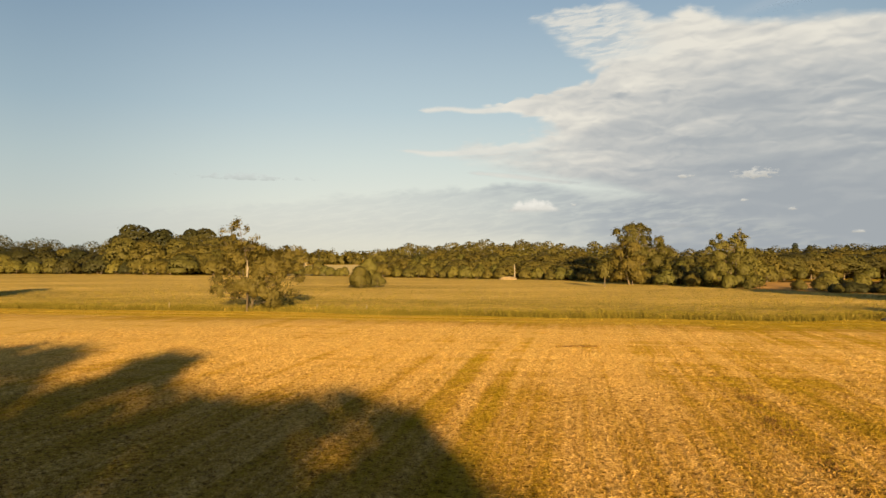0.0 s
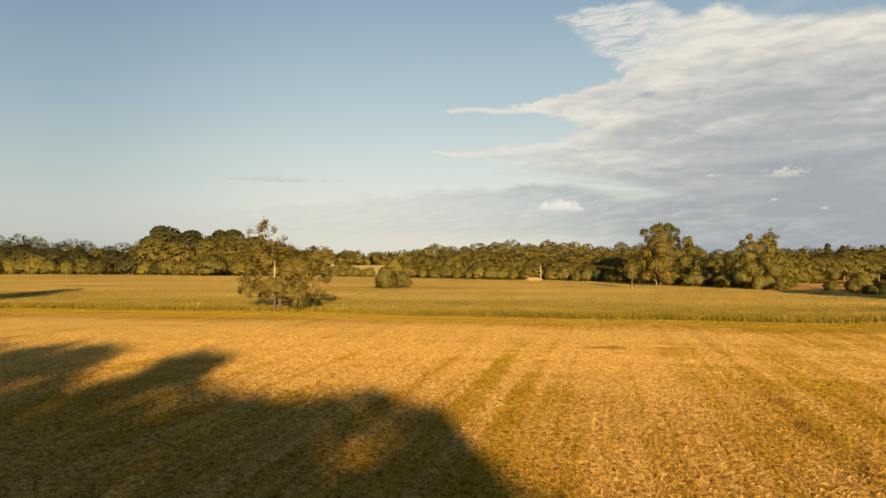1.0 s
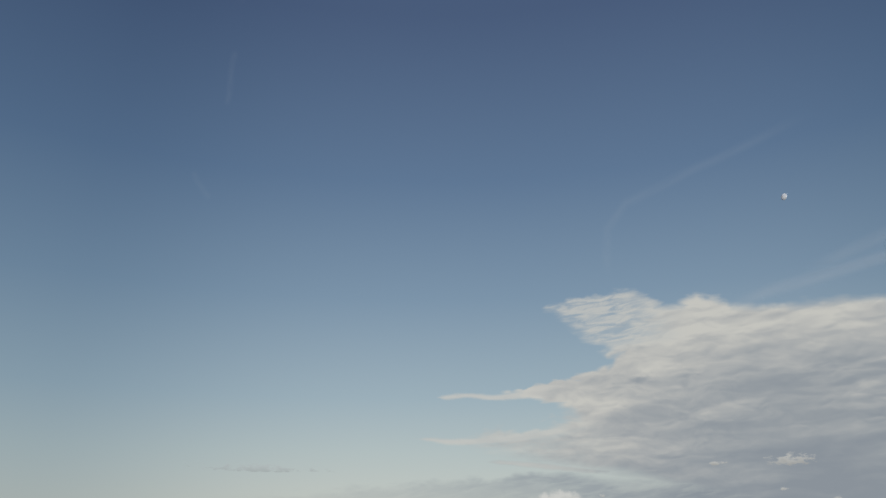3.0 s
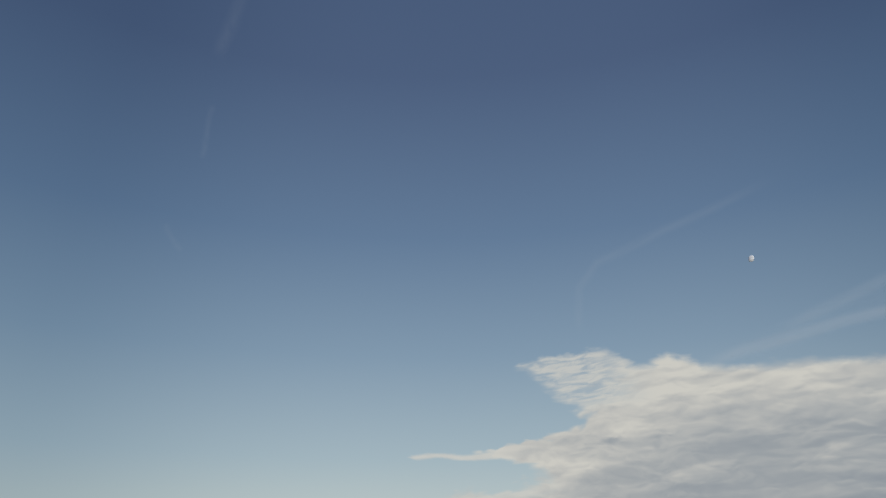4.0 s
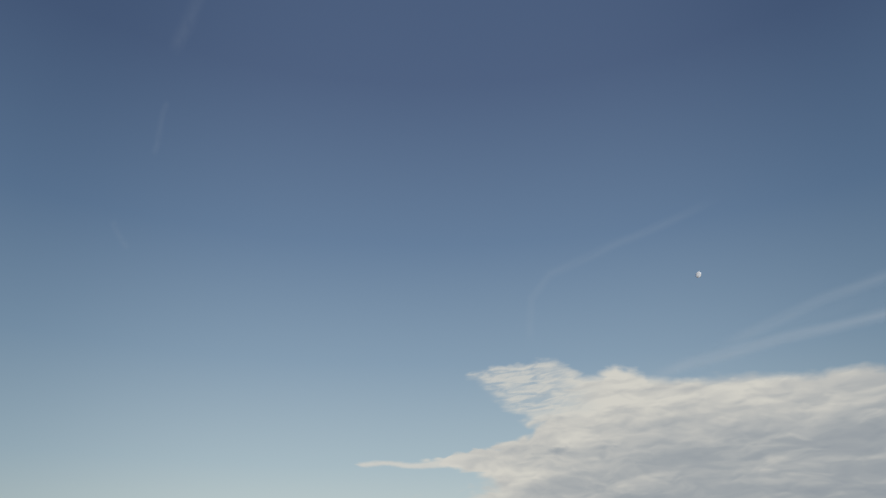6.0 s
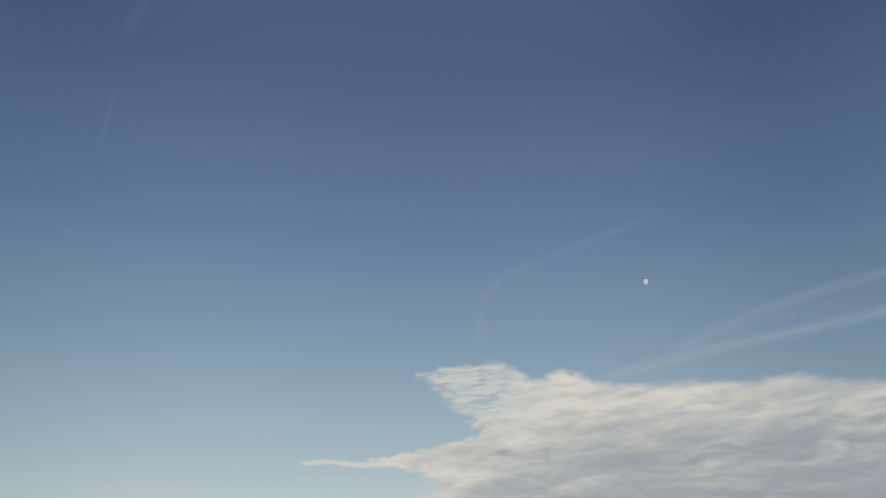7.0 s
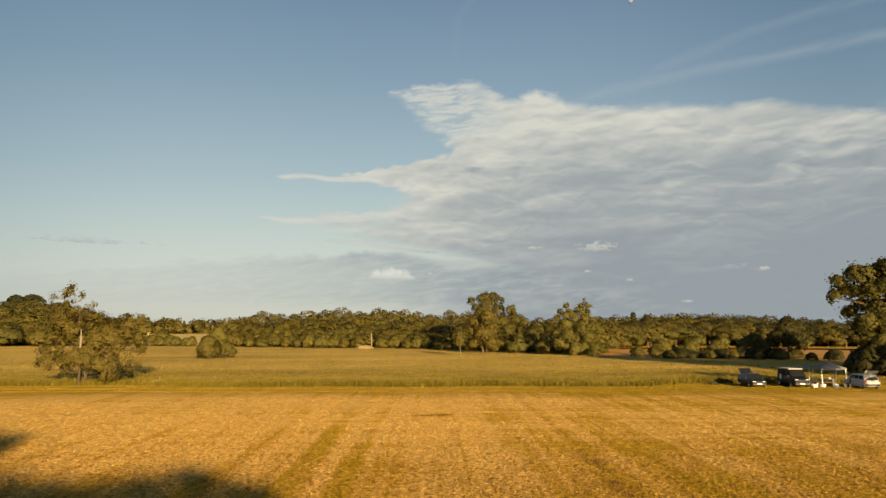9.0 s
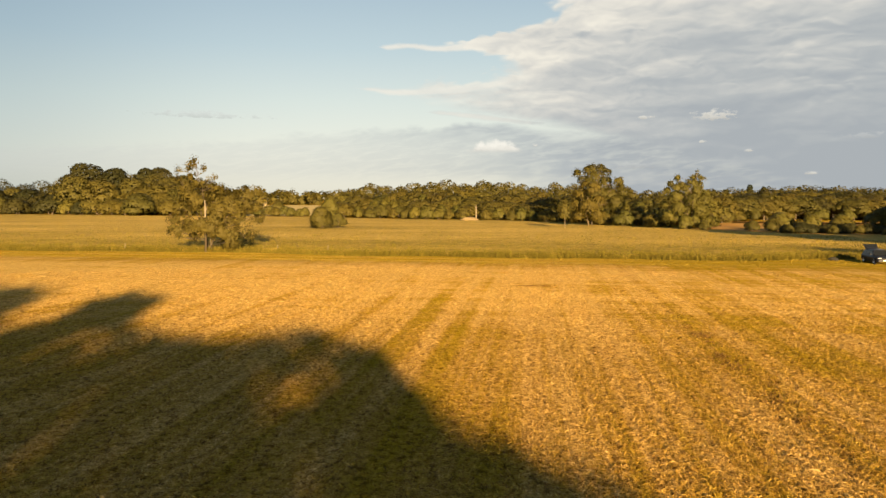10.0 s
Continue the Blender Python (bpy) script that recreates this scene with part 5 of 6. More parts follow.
def polar(az, r):
    return (r * math.sin(radians(az)), r * math.cos(radians(az)))


field_patch("ploughed_field", SOIL, [polar(22, 150), polar(34, 128), polar(48, 105), polar(52, 222), polar(38, 222), polar(25, 205)], "strip of bare brown ploughed soil behind the hedge")
field_patch("stubble_strip", PASTURE, [polar(25, 192), polar(38, 200), polar(50, 200), polar(50, 212), polar(38, 212), polar(25, 203)], "thin pale strip of stubble before the far wood")
field_patch("far_pasture", PASTURE, [polar(-13, 245), polar(-5, 245), polar(-4, 600), polar(-14, 600)], "pale green pasture seen through the gap in the trees")


# ---- grass ----
def blades(rng, x, y, z, length, tilt, width, k):
    """k three-cornered blades at each place."""
    n = len(x)
    out = []
    for _ in range(k):
        w = rng.uniform(0, 2 * np.pi, n)
        t = np.clip(rng.normal(tilt, 0.3, n), 0.05, 1.5)
        ln = length * rng.uniform(0.6, 1.3, n)
        d = np.stack([np.cos(w) * np.sin(t), np.sin(w) * np.sin(t), np.cos(t)], 1) * ln[:, None]
        a = rng.uniform(0, 2 * np.pi, n)
        s = np.stack([np.cos(a), np.sin(a), np.zeros(n)], 1) * (width * rng.uniform(0.7, 1.3, n))[:, None]
        p = np.stack([x + rng.normal(0, 1, n) * length * 0.4, y + rng.normal(0, 1, n) * length * 0.4, z], 1)
        out.append(np.stack([p - s, p + s, p + d], 1))
    return np.concatenate(out)


gr = np.random.default_rng(17)
N = 205000
r = 11.5 * (74 / 11.5) ** (gr.uniform(0, 1, N) ** 1.08)
a = np.radians(gr.uniform(-36, 48, N))
gx, gy = r * np.sin(a), r * np.cos(a)
keep = (gy < EDGE_AT + EDGE_SLOPE * gx - 1.0)
gx, gy, r = gx[keep], gy[keep], r[keep]
flat_far = np.clip((80 - r) / 34, 0.2, 1.0)
big = flat_far * (r / 15) ** 0.4 * np.where(gy - EDGE_SLOPE * gx > 66, 0.7, 1.0)
hay = new("hay_stubble", cards_mesh("hay_stubble", blades(gr, gx, gy, np.full(len(gx), -0.005), 0.115 * big, 1.08, 0.0062 * big, 2), HAY))
tagged(hay, "short dry cut hay stubble littering the mown field", "stubble", kind="stuff")

# matted wisps of cut straw, each a curved strip that lies loosely on the stubble
W = 84000
wr = 12.0 * (66 / 12.0) ** (gr.uniform(0, 1, W) ** 1.0)
wa = np.radians(gr.uniform(-36, 48, W))
wx, wy = wr * np.sin(wa), wr * np.cos(wa)
wu = wx * math.cos(SWATH) - wy * math.sin(SWATH)
in_track = (np.abs(wu + 5.5) < 0.55) | (np.abs(wu + 3.4) < 0.5)
keep = (wy < EDGE_AT + EDGE_SLOPE * wx - 7.0) & (gr.uniform(0, 1, W) > np.where(in_track, 0.6, 0.0) + 0.25 * (np.sin(wu * 1.7) > 0.55))
wx, wy, wr = wx[keep], wy[keep], wr[keep]
W = len(wx)
turn = gr.uniform(0, 2 * np.pi, W)
bend = gr.normal(0, 1.1, W)
long = gr.uniform(0.12, 0.36, W) * (wr / 20) ** 0.45
wide = gr.uniform(0.007, 0.02, W) * (wr / 20) ** 0.45
lift = gr.uniform(0.012, 0.05, W) * np.clip((70 - wr) / 30, 0.3, 1.0)
left_rim, right_rim = [], []
px, py = wx.copy(), wy.copy()
for j in range(4):
    w = turn + bend * (j / 3 - 0.5)
    z = lift * (0.35, 1.0, 0.8, 0.25)[j]
    thick_j = wide * (0.4, 1.0, 0.9, 0.3)[j]
    left_rim.append(np.stack([px - np.sin(w) * thick_j, py + np.cos(w) * thick_j, z], 1))
    right_rim.append(np.stack([px + np.sin(w) * thick_j, py - np.cos(w) * thick_j, z + thick_j * 0.6], 1))
    px, py = px + np.cos(w) * long / 3, py + np.sin(w) * long / 3
strips = np.concatenate([np.stack([left_rim[j], right_rim[j], right_rim[j + 1], left_rim[j + 1]], 1) for j in range(3)])
straw = new("straw_wisps", cards_mesh("straw_wisps", strips, STRAW))
tagged(straw, "loose curled wisps of pale cut straw lying on the mown field", "straw", kind="stuff")

# darker litter: a short heap line, and clods along one mower's row
lr = np.random.default_rng(23)
LN = 640
lx = np.concatenate([lr.uniform(7.6, 10.4, 100), np.zeros(LN - 100)])
ly = np.concatenate([48.5 + lr.normal(0, 0.2, 100), lr.uniform(17.5, 33.0, LN - 100)])
row_u = 7.3 + 0.25 * np.sin(ly * 0.9) + lr.normal(0, 0.22, LN)
lx = np.where(lx > 0, lx, (row_u + ly * math.sin(SWATH)) / math.cos(SWATH))
patchy = (np.sin(ly * 1.3) + np.sin(ly * 3.1 + 1) > lr.uniform(-0.6, 1.4, LN)) | (ly > 40)
lx, ly = lx[patchy], ly[patchy]
litter = new("hay_litter", cards_mesh("hay_litter", blades(lr, lx, ly, np.full(len(lx), 0.0), np.full(len(lx), 0.16), 1.0, np.full(len(lx), 0.03), 3), LITTER))
tagged(litter, "dark rotting hay litter in a short line and along a mower row", "hay litter", kind="stuff")

HD = 34000
hx = gr.uniform(-75, 62, HD)
hy = np.array([edge_y(v) for v in hx]) - gr.uniform(0.2, 8.0, HD)
he = hy - EDGE_SLOPE * hx
bare = (np.abs(he - 73.9) < 0.55) | (np.abs(he - 70.3) < 0.5) | (np.abs(he - 67.2) < 0.4)
hx, hy = hx[~bare], hy[~bare]
HD = len(hx)
verge = new("verge_grass", cards_mesh("verge_grass", blades(gr, hx, hy, np.full(HD, -0.005), np.full(HD, 0.12), 1.15, np.full(HD, 0.03), 3), VERGE))
tagged(verge, "short green-gold grass of the headland beside the meadow", "grass", kind="stuff")

M = 30000
ex = gr.uniform(-75, 62, M)
tuft = 0.5 + 0.5 * np.sin(ex * 1.9 + 1.3 * np.sin(ex * 0.7)) * np.sin(ex * 0.53 + 2)
ex = ex[gr.uniform(0, 1, M) < 0.35 + 0.65 * tuft]
M = len(ex)
depth = gr.exponential(1.6, M)
ey = np.array([edge_y(v) for v in ex]) + depth - 0.3
fringe = new("tall_grass", cards_mesh("tall_grass", blades(gr, ex, ey, np.full(M, 0.0), gr.uniform(0.38, 0.75, M), 0.4, np.full(M, 0.035), 3), FRINGE))
tagged(fringe, "fringe of tall seeding grass along the meadow's edge", "grass", kind="stuff")

K = 30000
mx = gr.uniform(-75, 66, K)
my = np.array([edge_y(v) for v in mx]) + 0.5 + gr.exponential(13.0, K)
ok = my < np.array([far_y(v) for v in mx]) - 2
mx, my = mx[ok], my[ok]
stems = new("meadow_grass", cards_mesh("meadow_grass", blades(gr, mx, my, np.full(len(mx), 0.2), gr.uniform(0.22, 0.42, len(mx)), 0.7, np.full(len(mx), 0.035), 2), MEADOW_BLADES))
tagged(stems, "loose seeding stems standing over the meadow", "grass", kind="stuff")


# ---- the camp at the field's edge ----
def paint(name, colour, rough=0.35, coat=0.05):
    m = make_plain(name, colour, rough, vary=0.06, scale=2.0, spec=0.12)
    m.node_tree.nodes["Principled BSDF"].inputs["Coat Weight"].default_value = coat
    return m


GREY_PAINT = paint("dark_grey_car_paint", (0.013, 0.015, 0.02))
BLACK_PAINT = paint("black_van_paint", (0.008, 0.009, 0.011))
WHITE_PAINT = paint("white_car_paint", (0.42, 0.42, 0.415))
RUBBER = make_plain("tyre_rubber", (0.025, 0.025, 0.026), 0.85)
ALLOY = make_plain("wheel_alloy", (0.5, 0.5, 0.52), 0.35, 0.9)
GLASS_DARK = make_plain("tinted_car_glass", (0.012, 0.014, 0.016), 0.08, 0.0, vary=0.02, spec=0.14)
LAMP_CLEAR = make_plain("headlamp_lens", (0.75, 0.77, 0.78), 0.12, 0.2, vary=0.05)
LAMP_RED = make_plain("tail_lamp_lens", (0.35, 0.02, 0.02), 0.2)
TRIM = make_plain("black_plastic", (0.03, 0.03, 0.032), 0.6)
CLOTH_WHITE = make_plain("white_canopy_cloth", (0.36, 0.35, 0.34), 0.85, vary=0.06, scale=3.0, bump=0.02)
CLOTH_GREY = make_plain("grey_awning_cloth", (0.33, 0.33, 0.33), 0.85, vary=0.08, scale=3.0, bump=0.02)
CLOTH_CREAM = make_plain("cream_roof_cloth", (0.36, 0.345, 0.31), 0.7, vary=0.06)
STEEL = make_plain("painted_steel_tube", (0.62, 0.62, 0.6), 0.4, 0.5)
WOOD = make_plain("weathered_wood", (0.42, 0.29, 0.14), 0.8, vary=0.2, scale=5.0)
BLUE_BOX = make_plain("blue_plastic", (0.08, 0.14, 0.3), 0.45)
WHITE_BOX = make_plain("white_plastic", (0.75, 0.75, 0.73), 0.45)
CANVAS = make_plain("dark_chair_canvas", (0.03, 0.028, 0.022), 0.9, spec=0.1)


def part(name, bm, mat, parent, label=""):
    me = bpy.data.meshes.new(name)
    bmesh.ops.recalc_face_normals(bm, faces=bm.faces)
    bm.to_mesh(me)
    bm.free()
    me.materials.append(mat)
    ob = new(name, me)
    ob.parent = parent
    return tagged(ob, label)


def box_bm(sx, sy, sz, at=(0, 0, 0), bevel=0.0, turn=None):
    bm = bmesh.new()
    bmesh.ops.create_cube(bm, size=1.0)
    bmesh.ops.scale(bm, vec=(sx, sy, sz), verts=bm.verts)
    if bevel:
        bmesh.ops.bevel(bm, geom=bm.edges[:], offset=bevel, segments=2, affect="EDGES", profile=0.6)
    if turn is not None:
        bmesh.ops.transform(bm, matrix=turn, verts=bm.verts)
    bmesh.ops.translate(bm, vec=at, verts=bm.verts)
    return bm


def loft(rings, close=True):
    """Skin over equal rings of points, with closed ends."""
    bm = bmesh.new()
    rows = [[bm.verts.new(p) for p in ring] for ring in rings]
    n = len(rows[0])
    for a, b in zip(rows, rows[1:]):
        for i in range(n if close else n - 1):
            bm.faces.new((a[i], a[(i + 1) % n], b[(i + 1) % n], b[i]))
    if close:
        bm.faces.new(rows[0])
        bm.faces.new(rows[-1][::-1])
    return bm


def shell_ring(y, w, z0, z1, top=0.9):
    """Cross-section of a car's lower body."""
    pts = [(w * 0.9, z0), (w, z0 + (z1 - z0) * 0.25), (w, z0 + (z1 - z0) * 0.7), (w * top, z1)]
    return [(x, y, z) for x, z in pts] + [(-x, y, z) for x, z in pts[::-1]]


def wheel_bm(radius, wide, at, inner=0.0):
    bm = bmesh.new()
    prof = [(radius * 0.9, -wide / 2), (radius, -wide / 3), (radius, wide / 3), (radius * 0.9, wide / 2)]
    if inner:
        prof = [(0.02, -wide / 2), (radius * 0.4, -wide * 0.3), (radius, -wide / 2), (radius, wide / 2), (radius * 0.4, wide * 0.3), (0.02, wide / 2)]
    rows = []
    for k in range(16):
        a = 2 * math.pi * k / 16
        rows.append([bm.verts.new((at[0] + o, at[1] + math.cos(a) * r, at[2] + math.sin(a) * r)) for r, o in prof])
    for k in range(16):
        a, b = rows[k], rows[(k + 1) % 16]
        for i in range(len(prof) - 1):
            bm.faces.new((a[i], a[i + 1], b[i + 1], b[i]))
    return bm


def quad_panel(a, b, c, d, thick=0.02):
    """A pane or panel with four corners and a little thickness."""
    pts = [Vector(p) for p in (a, b, c, d)]
    n = (pts[1] - pts[0]).cross(pts[3] - pts[0]).normalized() * thick
    bm = bmesh.new()
    lo = [bm.verts.new(p) for p in pts]
    hi = [bm.verts.new(p + n) for p in pts]
    bm.faces.new(lo[::-1])
    bm.faces.new(hi)
    for i in range(4):
        bm.faces.new((lo[i], lo[(i + 1) % 4], hi[(i + 1) % 4], hi[i]))
    return bm


def car(name, x, y, heading, mat, label, length=4.0, width=1.7, belt=0.92, roof=1.45, hood=0.95, category="car", van=False, gate=True):
    """Front towards +y before it is turned by heading degrees."""
    root = new(name)
    root.matrix_basis = pose(x, y, 0, 0, 0, heading)
    h, w = length / 2, width / 2
    part("body", loft([shell_ring(-h, w * 0.86, 0.36, belt * 0.92), shell_ring(-h + 0.12, w * 0.97, 0.24, belt), shell_ring(-h * 0.5, w, 0.2, belt + 0.02),
                       shell_ring(h - hood - 0.15, w, 0.2, belt), shell_ring(h - 0.45, w * 0.98, 0.22, belt - (0.1 if not van else 0.12)),
                       shell_ring(h - 0.1, w * 0.92, 0.24, belt - 0.22), shell_ring(h, w * 0.8, 0.34, belt - 0.36)]), mat, root)
    f0, f1 = h - hood + (0.1 if van else 0.0), h - hood - (0.55 if not van else 0.45)
    r0, r1 = -h + (0.22 if van else 0.55), -h + 0.1
    wb, wt = w * 0.9, w * 0.72 if not van else w * 0.8
    # roof with its pillars
    rings = []
    for yb, yt, k in ((r1, r0, 0.97), (r1 * 0.5 + 0.2, r1 * 0.5 + 0.2, 1.0), (f0 - 0.5, f1 - 0.1, 1.0), (f0, f1, 0.97)):
        rings.append([(wb, yb, belt - 0.02), (wt * 1.04, yt, roof - 0.06), (wt * 0.85, yt, roof * (0.995 + 0.005 * k)),
                      (-wt * 0.85, yt, roof * (0.995 + 0.005 * k)), (-wt * 1.04, yt, roof - 0.06), (-wb, yb, belt - 0.02)])
    part("cabin", loft(rings), mat, root)

    def on(side, yf, zf):
        """A point on the cabin's side: yf from the rear, zf from the belt to the roof."""
        yb, yt = r1 + (f0 - r1) * yf, r0 + (f1 - r0) * yf
        z = belt + (roof - 0.06 - belt) * zf
        return (side * (wb + (wt * 1.04 - wb) * zf + 0.012), yb + (yt - yb) * zf, z)
    for side in (1, -1):
        cuts = ((0.06, 0.34), (0.38, 0.64), (0.68, 0.94))
        for a, b in cuts:
            q = [on(side, a, 0.12), on(side, b, 0.12), on(side, b, 0.86), on(side, a, 0.86)]
            part("side_window", quad_panel(*(q if side > 0 else q[::-1]), 0.01), GLASS_DARK, root, "dark tinted side window")
        part("door_mirror", box_bm(0.2, 0.1, 0.14, (side * (w + 0.09), f0 - 0.3, belt + 0.06), 0.03), mat, root)
        part("headlamp", box_bm(0.34, 0.16, 0.15, (side * w * 0.62, h - 0.13, belt - 0.3), 0.04), LAMP_CLEAR, root, "clear headlamp")
        part("tail_lamp", box_bm(0.14, 0.1, 0.26, (side * w * 0.8, -h + 0.02, belt - 0.1), 0.03), LAMP_RED, root, "red tail lamp")
        for yw in (h - 0.78, -h + 0.72):
            tyre = part("wheel", wheel_bm(0.31, 0.2, (side * (w - 0.1), yw, 0.31)), RUBBER, root, "black rubber tyre on an alloy rim")
            part("rim", wheel_bm(0.2, 0.18, (side * (w - 0.085), yw, 0.31), 0.2), ALLOY, tyre, "pale alloy rim")
    part("windscreen", quad_panel((wb * 0.88, f0 + 0.012, belt + 0.04), (-wb * 0.88, f0 + 0.012, belt + 0.04), (-wt * 0.9, f1 + 0.06, roof - 0.09), (wt * 0.9, f1 + 0.06, roof - 0.09), -0.012),
         GLASS_DARK, root, "dark windscreen")
    part("front_bumper", box_bm(width * 0.82, 0.12, 0.16, (0, h - 0.02, 0.38), 0.04), TRIM, root, "black plastic bumper")
    part("grille", box_bm(width * 0.4, 0.05, 0.12, (0, h - 0.03, belt - 0.36), 0.02), TRIM, root, "black grille")
    part("number_plate", box_bm(0.5, 0.02, 0.11, (0, h + 0.05, 0.42), 0.008), WHITE_BOX, root, "pale blank number plate")
    part("rear_bumper", box_bm(width * 0.84, 0.12, 0.18, (0, -h + 0.04, 0.42), 0.04), TRIM, root, "black plastic bumper")
    if gate:
        # the raised tailgate, hinged at the roof's rear edge
        hinge = Vector((0, r0 + 0.02, roof - 0.03))
        lift = part("tailgate", quad_panel((wt * 0.95, hinge.y, hinge.z), (-wt * 0.95, hinge.y, hinge.z), (-wb * 0.92, hinge.y - 0.58, hinge.z + 0.4), (wb * 0.92, hinge.y - 0.58, hinge.z + 0.4), 0.06),
                    mat, root, "raised open tailgate")
        part("rear_window", quad_panel((wt * 0.75, hinge.y - 0.12, hinge.z + 0.15), (-wt * 0.75, hinge.y - 0.12, hinge.z + 0.15), (-wb * 0.72, hinge.y - 0.46, hinge.z + 0.385), (wb * 0.72, hinge.y - 0.46, hinge.z + 0.385), 0.01),
             GLASS_DARK, lift, "dark rear window")
        # a black panel stands in for the shade inside the open boot
        part("boot_shade_panel", quad_panel((wb * 0.84, r1 - 0.004, belt - 0.01), (-wb * 0.84, r1 - 0.004, belt - 0.01), (-wt * 0.9, r0 - 0.03, roof - 0.1), (wt * 0.9, r0 - 0.03, roof - 0.1), 0.012), TRIM, root, "black panel standing in for the open boot's shaded inside")
    root.scale = (0.92, 0.92, 0.92)
    return tagged(root, label, category, "vehicles at the camp")


car("hatchback", 44.35, 64.9, 168, GREY_PAINT, "dark grey hatchback with its tailgate raised, parked on the grass", 3.9, 1.66, 0.9, 1.43)
van = car("camper_van", 48.48, 64.22, 167, BLACK_PAINT, "black camper van with a pale roof, parked beside the gazebo", 4.3, 1.75, 1.1, 1.82, 0.95, "van", True, False)
part("pop_roof", box_bm(1.5, 2.6, 0.12, (0, -0.6, 1.885), 0.04), CLOTH_CREAM, van, "pale folded pop-up roof")
part("side_decal", box_bm(0.012, 0.42, 0.55, (0.935, -0.9, 1.0), 0.004), WHITE_BOX, van, "plain white oval mark on the side")
car("estate_car", 53.99, 61.56, -12, WHITE_PAINT, "white estate car with its tailgate raised, rear towards the field", 4.2, 1.72, 0.92, 1.45)


def gazebo(x, y, turn):
    root = new("gazebo")
    root.matrix_basis = pose(x, y, 0, 0, 0, turn)
    s, eave, peak = 1.12, 1.9, 2.45
    for sx in (1, -1):
        for sy in (1, -1):
            leg = part("leg", box_bm(0.05, 0.05, eave, (sx * s, sy * s, eave / 2), 0.008), STEEL, root, "white steel leg")
            part("foot", box_bm(0.14, 0.14, 0.02, (sx * s, sy * s, 0.012)), STEEL, leg)
    for a, b in (((s, s), (-s, s)), ((-s, s), (-s, -s)), ((-s, -s), (s, -s)), ((s, -s), (s, s))):
        bm = bmesh.new()
        vs, fs = [], []
        tube(vs, fs, [(a[0], a[1], eave - 0.25), ((a[0] + b[0]) / 2, (a[1] + b[1]) / 2, eave - 0.02), (b[0], b[1], eave - 0.25)], [0.015] * 3, 6)
        bv = [bm.verts.new(v) for v in vs]
        for f in fs:
            bm.faces.new([bv[i] for i in f])
        part("truss", bm, STEEL, root)
    # canopy: a sagging four-sided roof with a valance
    bm = bmesh.new()
    n, rows = 9, []
    for k in range(n):
        f = k / (n - 1)
        z = eave + (peak - eave) * (f ** 1.25)
        e = (s + 0.08) * (1 - f) + 0.03 * f
        ring = []
        for c in range(4):
            a, b = [((1, 1), (-1, 1)), ((-1, 1), (-1, -1)), ((-1, -1), (1, -1)), ((1, -1), (1, 1))][c]
            for q in range(6):
                g = q / 6
                sag = 0.05 * math.sin(math.pi * g) * (1 - f)
                ring.append((e * (a[0] + (b[0] - a[0]) * g), e * (a[1] + (b[1] - a[1]) * g), z - sag))
        rows.append(ring)
    rows.insert(0, [(px * 1.01, py * 1.01, pz - 0.2 - 0.03 * math.sin(i * 1.7)) for i, (px, py, pz) in enumerate(rows[0])])
    vr = [[bm.verts.new(p) for p in ring] for ring in rows]
    for a, b in zip(vr, vr[1:]):
        for i in range(24):
            bm.faces.new((a[i], a[(i + 1) % 24], b[(i + 1) % 24], b[i]))
    bm.faces.new(vr[-1])
    bmesh.ops.solidify(bm, geom=bm.faces[:], thickness=0.012)
    part("canopy", bm, CLOTH_WHITE, root, "white cloth canopy")
    return tagged(root, "white pop-up party gazebo with a peaked cloth roof and open sides", "gazebo")


gazebo(51.95, 63.4, -17.5)


def awning(x, y, turn):
    """A sagging sheet on two poles, tied to the van's side."""
    root = new("awning")
    root.matrix_basis = pose(x, y, 0, 0, 0, turn)
    bm = bmesh.new()
    rows = []
    for i in range(9):
        f = i / 8
        rows.append([bm.verts.new((-0.95 + 1.9 * f, -0.8 + 1.6 * g / 6, 1.62 + 0.42 * f - 0.12 * math.sin(math.pi * f) - 0.06 * math.sin(math.pi * g / 6))) for g in range(7)])
    for a, b in zip(rows, rows[1:]):
        for i in range(6):
            bm.faces.new((a[i], a[i + 1], b[i + 1], b[i]))
    bmesh.ops.solidify(bm, geom=bm.faces[:], thickness=0.01)
    part("sheet", bm, CLOTH_GREY, root, "grey sagging cloth sheet")
    for sy in (-0.76, 0.76):
        part("pole", box_bm(0.035, 0.035, 2.0, (0.92, sy, 1.0), 0.006), STEEL, root, "thin steel pole")
        part("pole", box_bm(0.035, 0.035, 1.6, (-0.92, sy, 0.8), 0.006), STEEL, root, "thin steel pole")
    return tagged(root, "grey cloth awning on thin poles beside the camper van", "awning")


def table(x, y, turn):
    root = new("camping_table")
    root.matrix_basis = pose(x, y, 0, 0, 0, turn)
    part("tabletop", box_bm(1.9, 0.7, 0.04, (0, 0, 0.73), 0.01), WOOD, root, "yellowish wooden tabletop")
    for sx in (-0.75, 0.75):
        for sy in (-0.28, 0.28):
            part("leg", box_bm(0.05, 0.05, 0.71, (sx, sy, 0.355), 0.005), STEEL, root)
    return tagged(root, "long wooden folding table under the gazebo", "table")


def bench(x, y, turn):
    root = new("bench")
    root.matrix_basis = pose(x, y, 0, 0, 0, turn)
    part("seat", box_bm(1.9, 0.26, 0.04, (0, 0, 0.45), 0.01), WOOD, root)
    for sx in (-0.75, 0.75):
        part("leg", box_bm(0.05, 0.22, 0.43, (sx, 0, 0.215), 0.005), STEEL, root)
    return tagged(root, "long wooden folding bench beside the table", "bench", "benches under the gazebo")


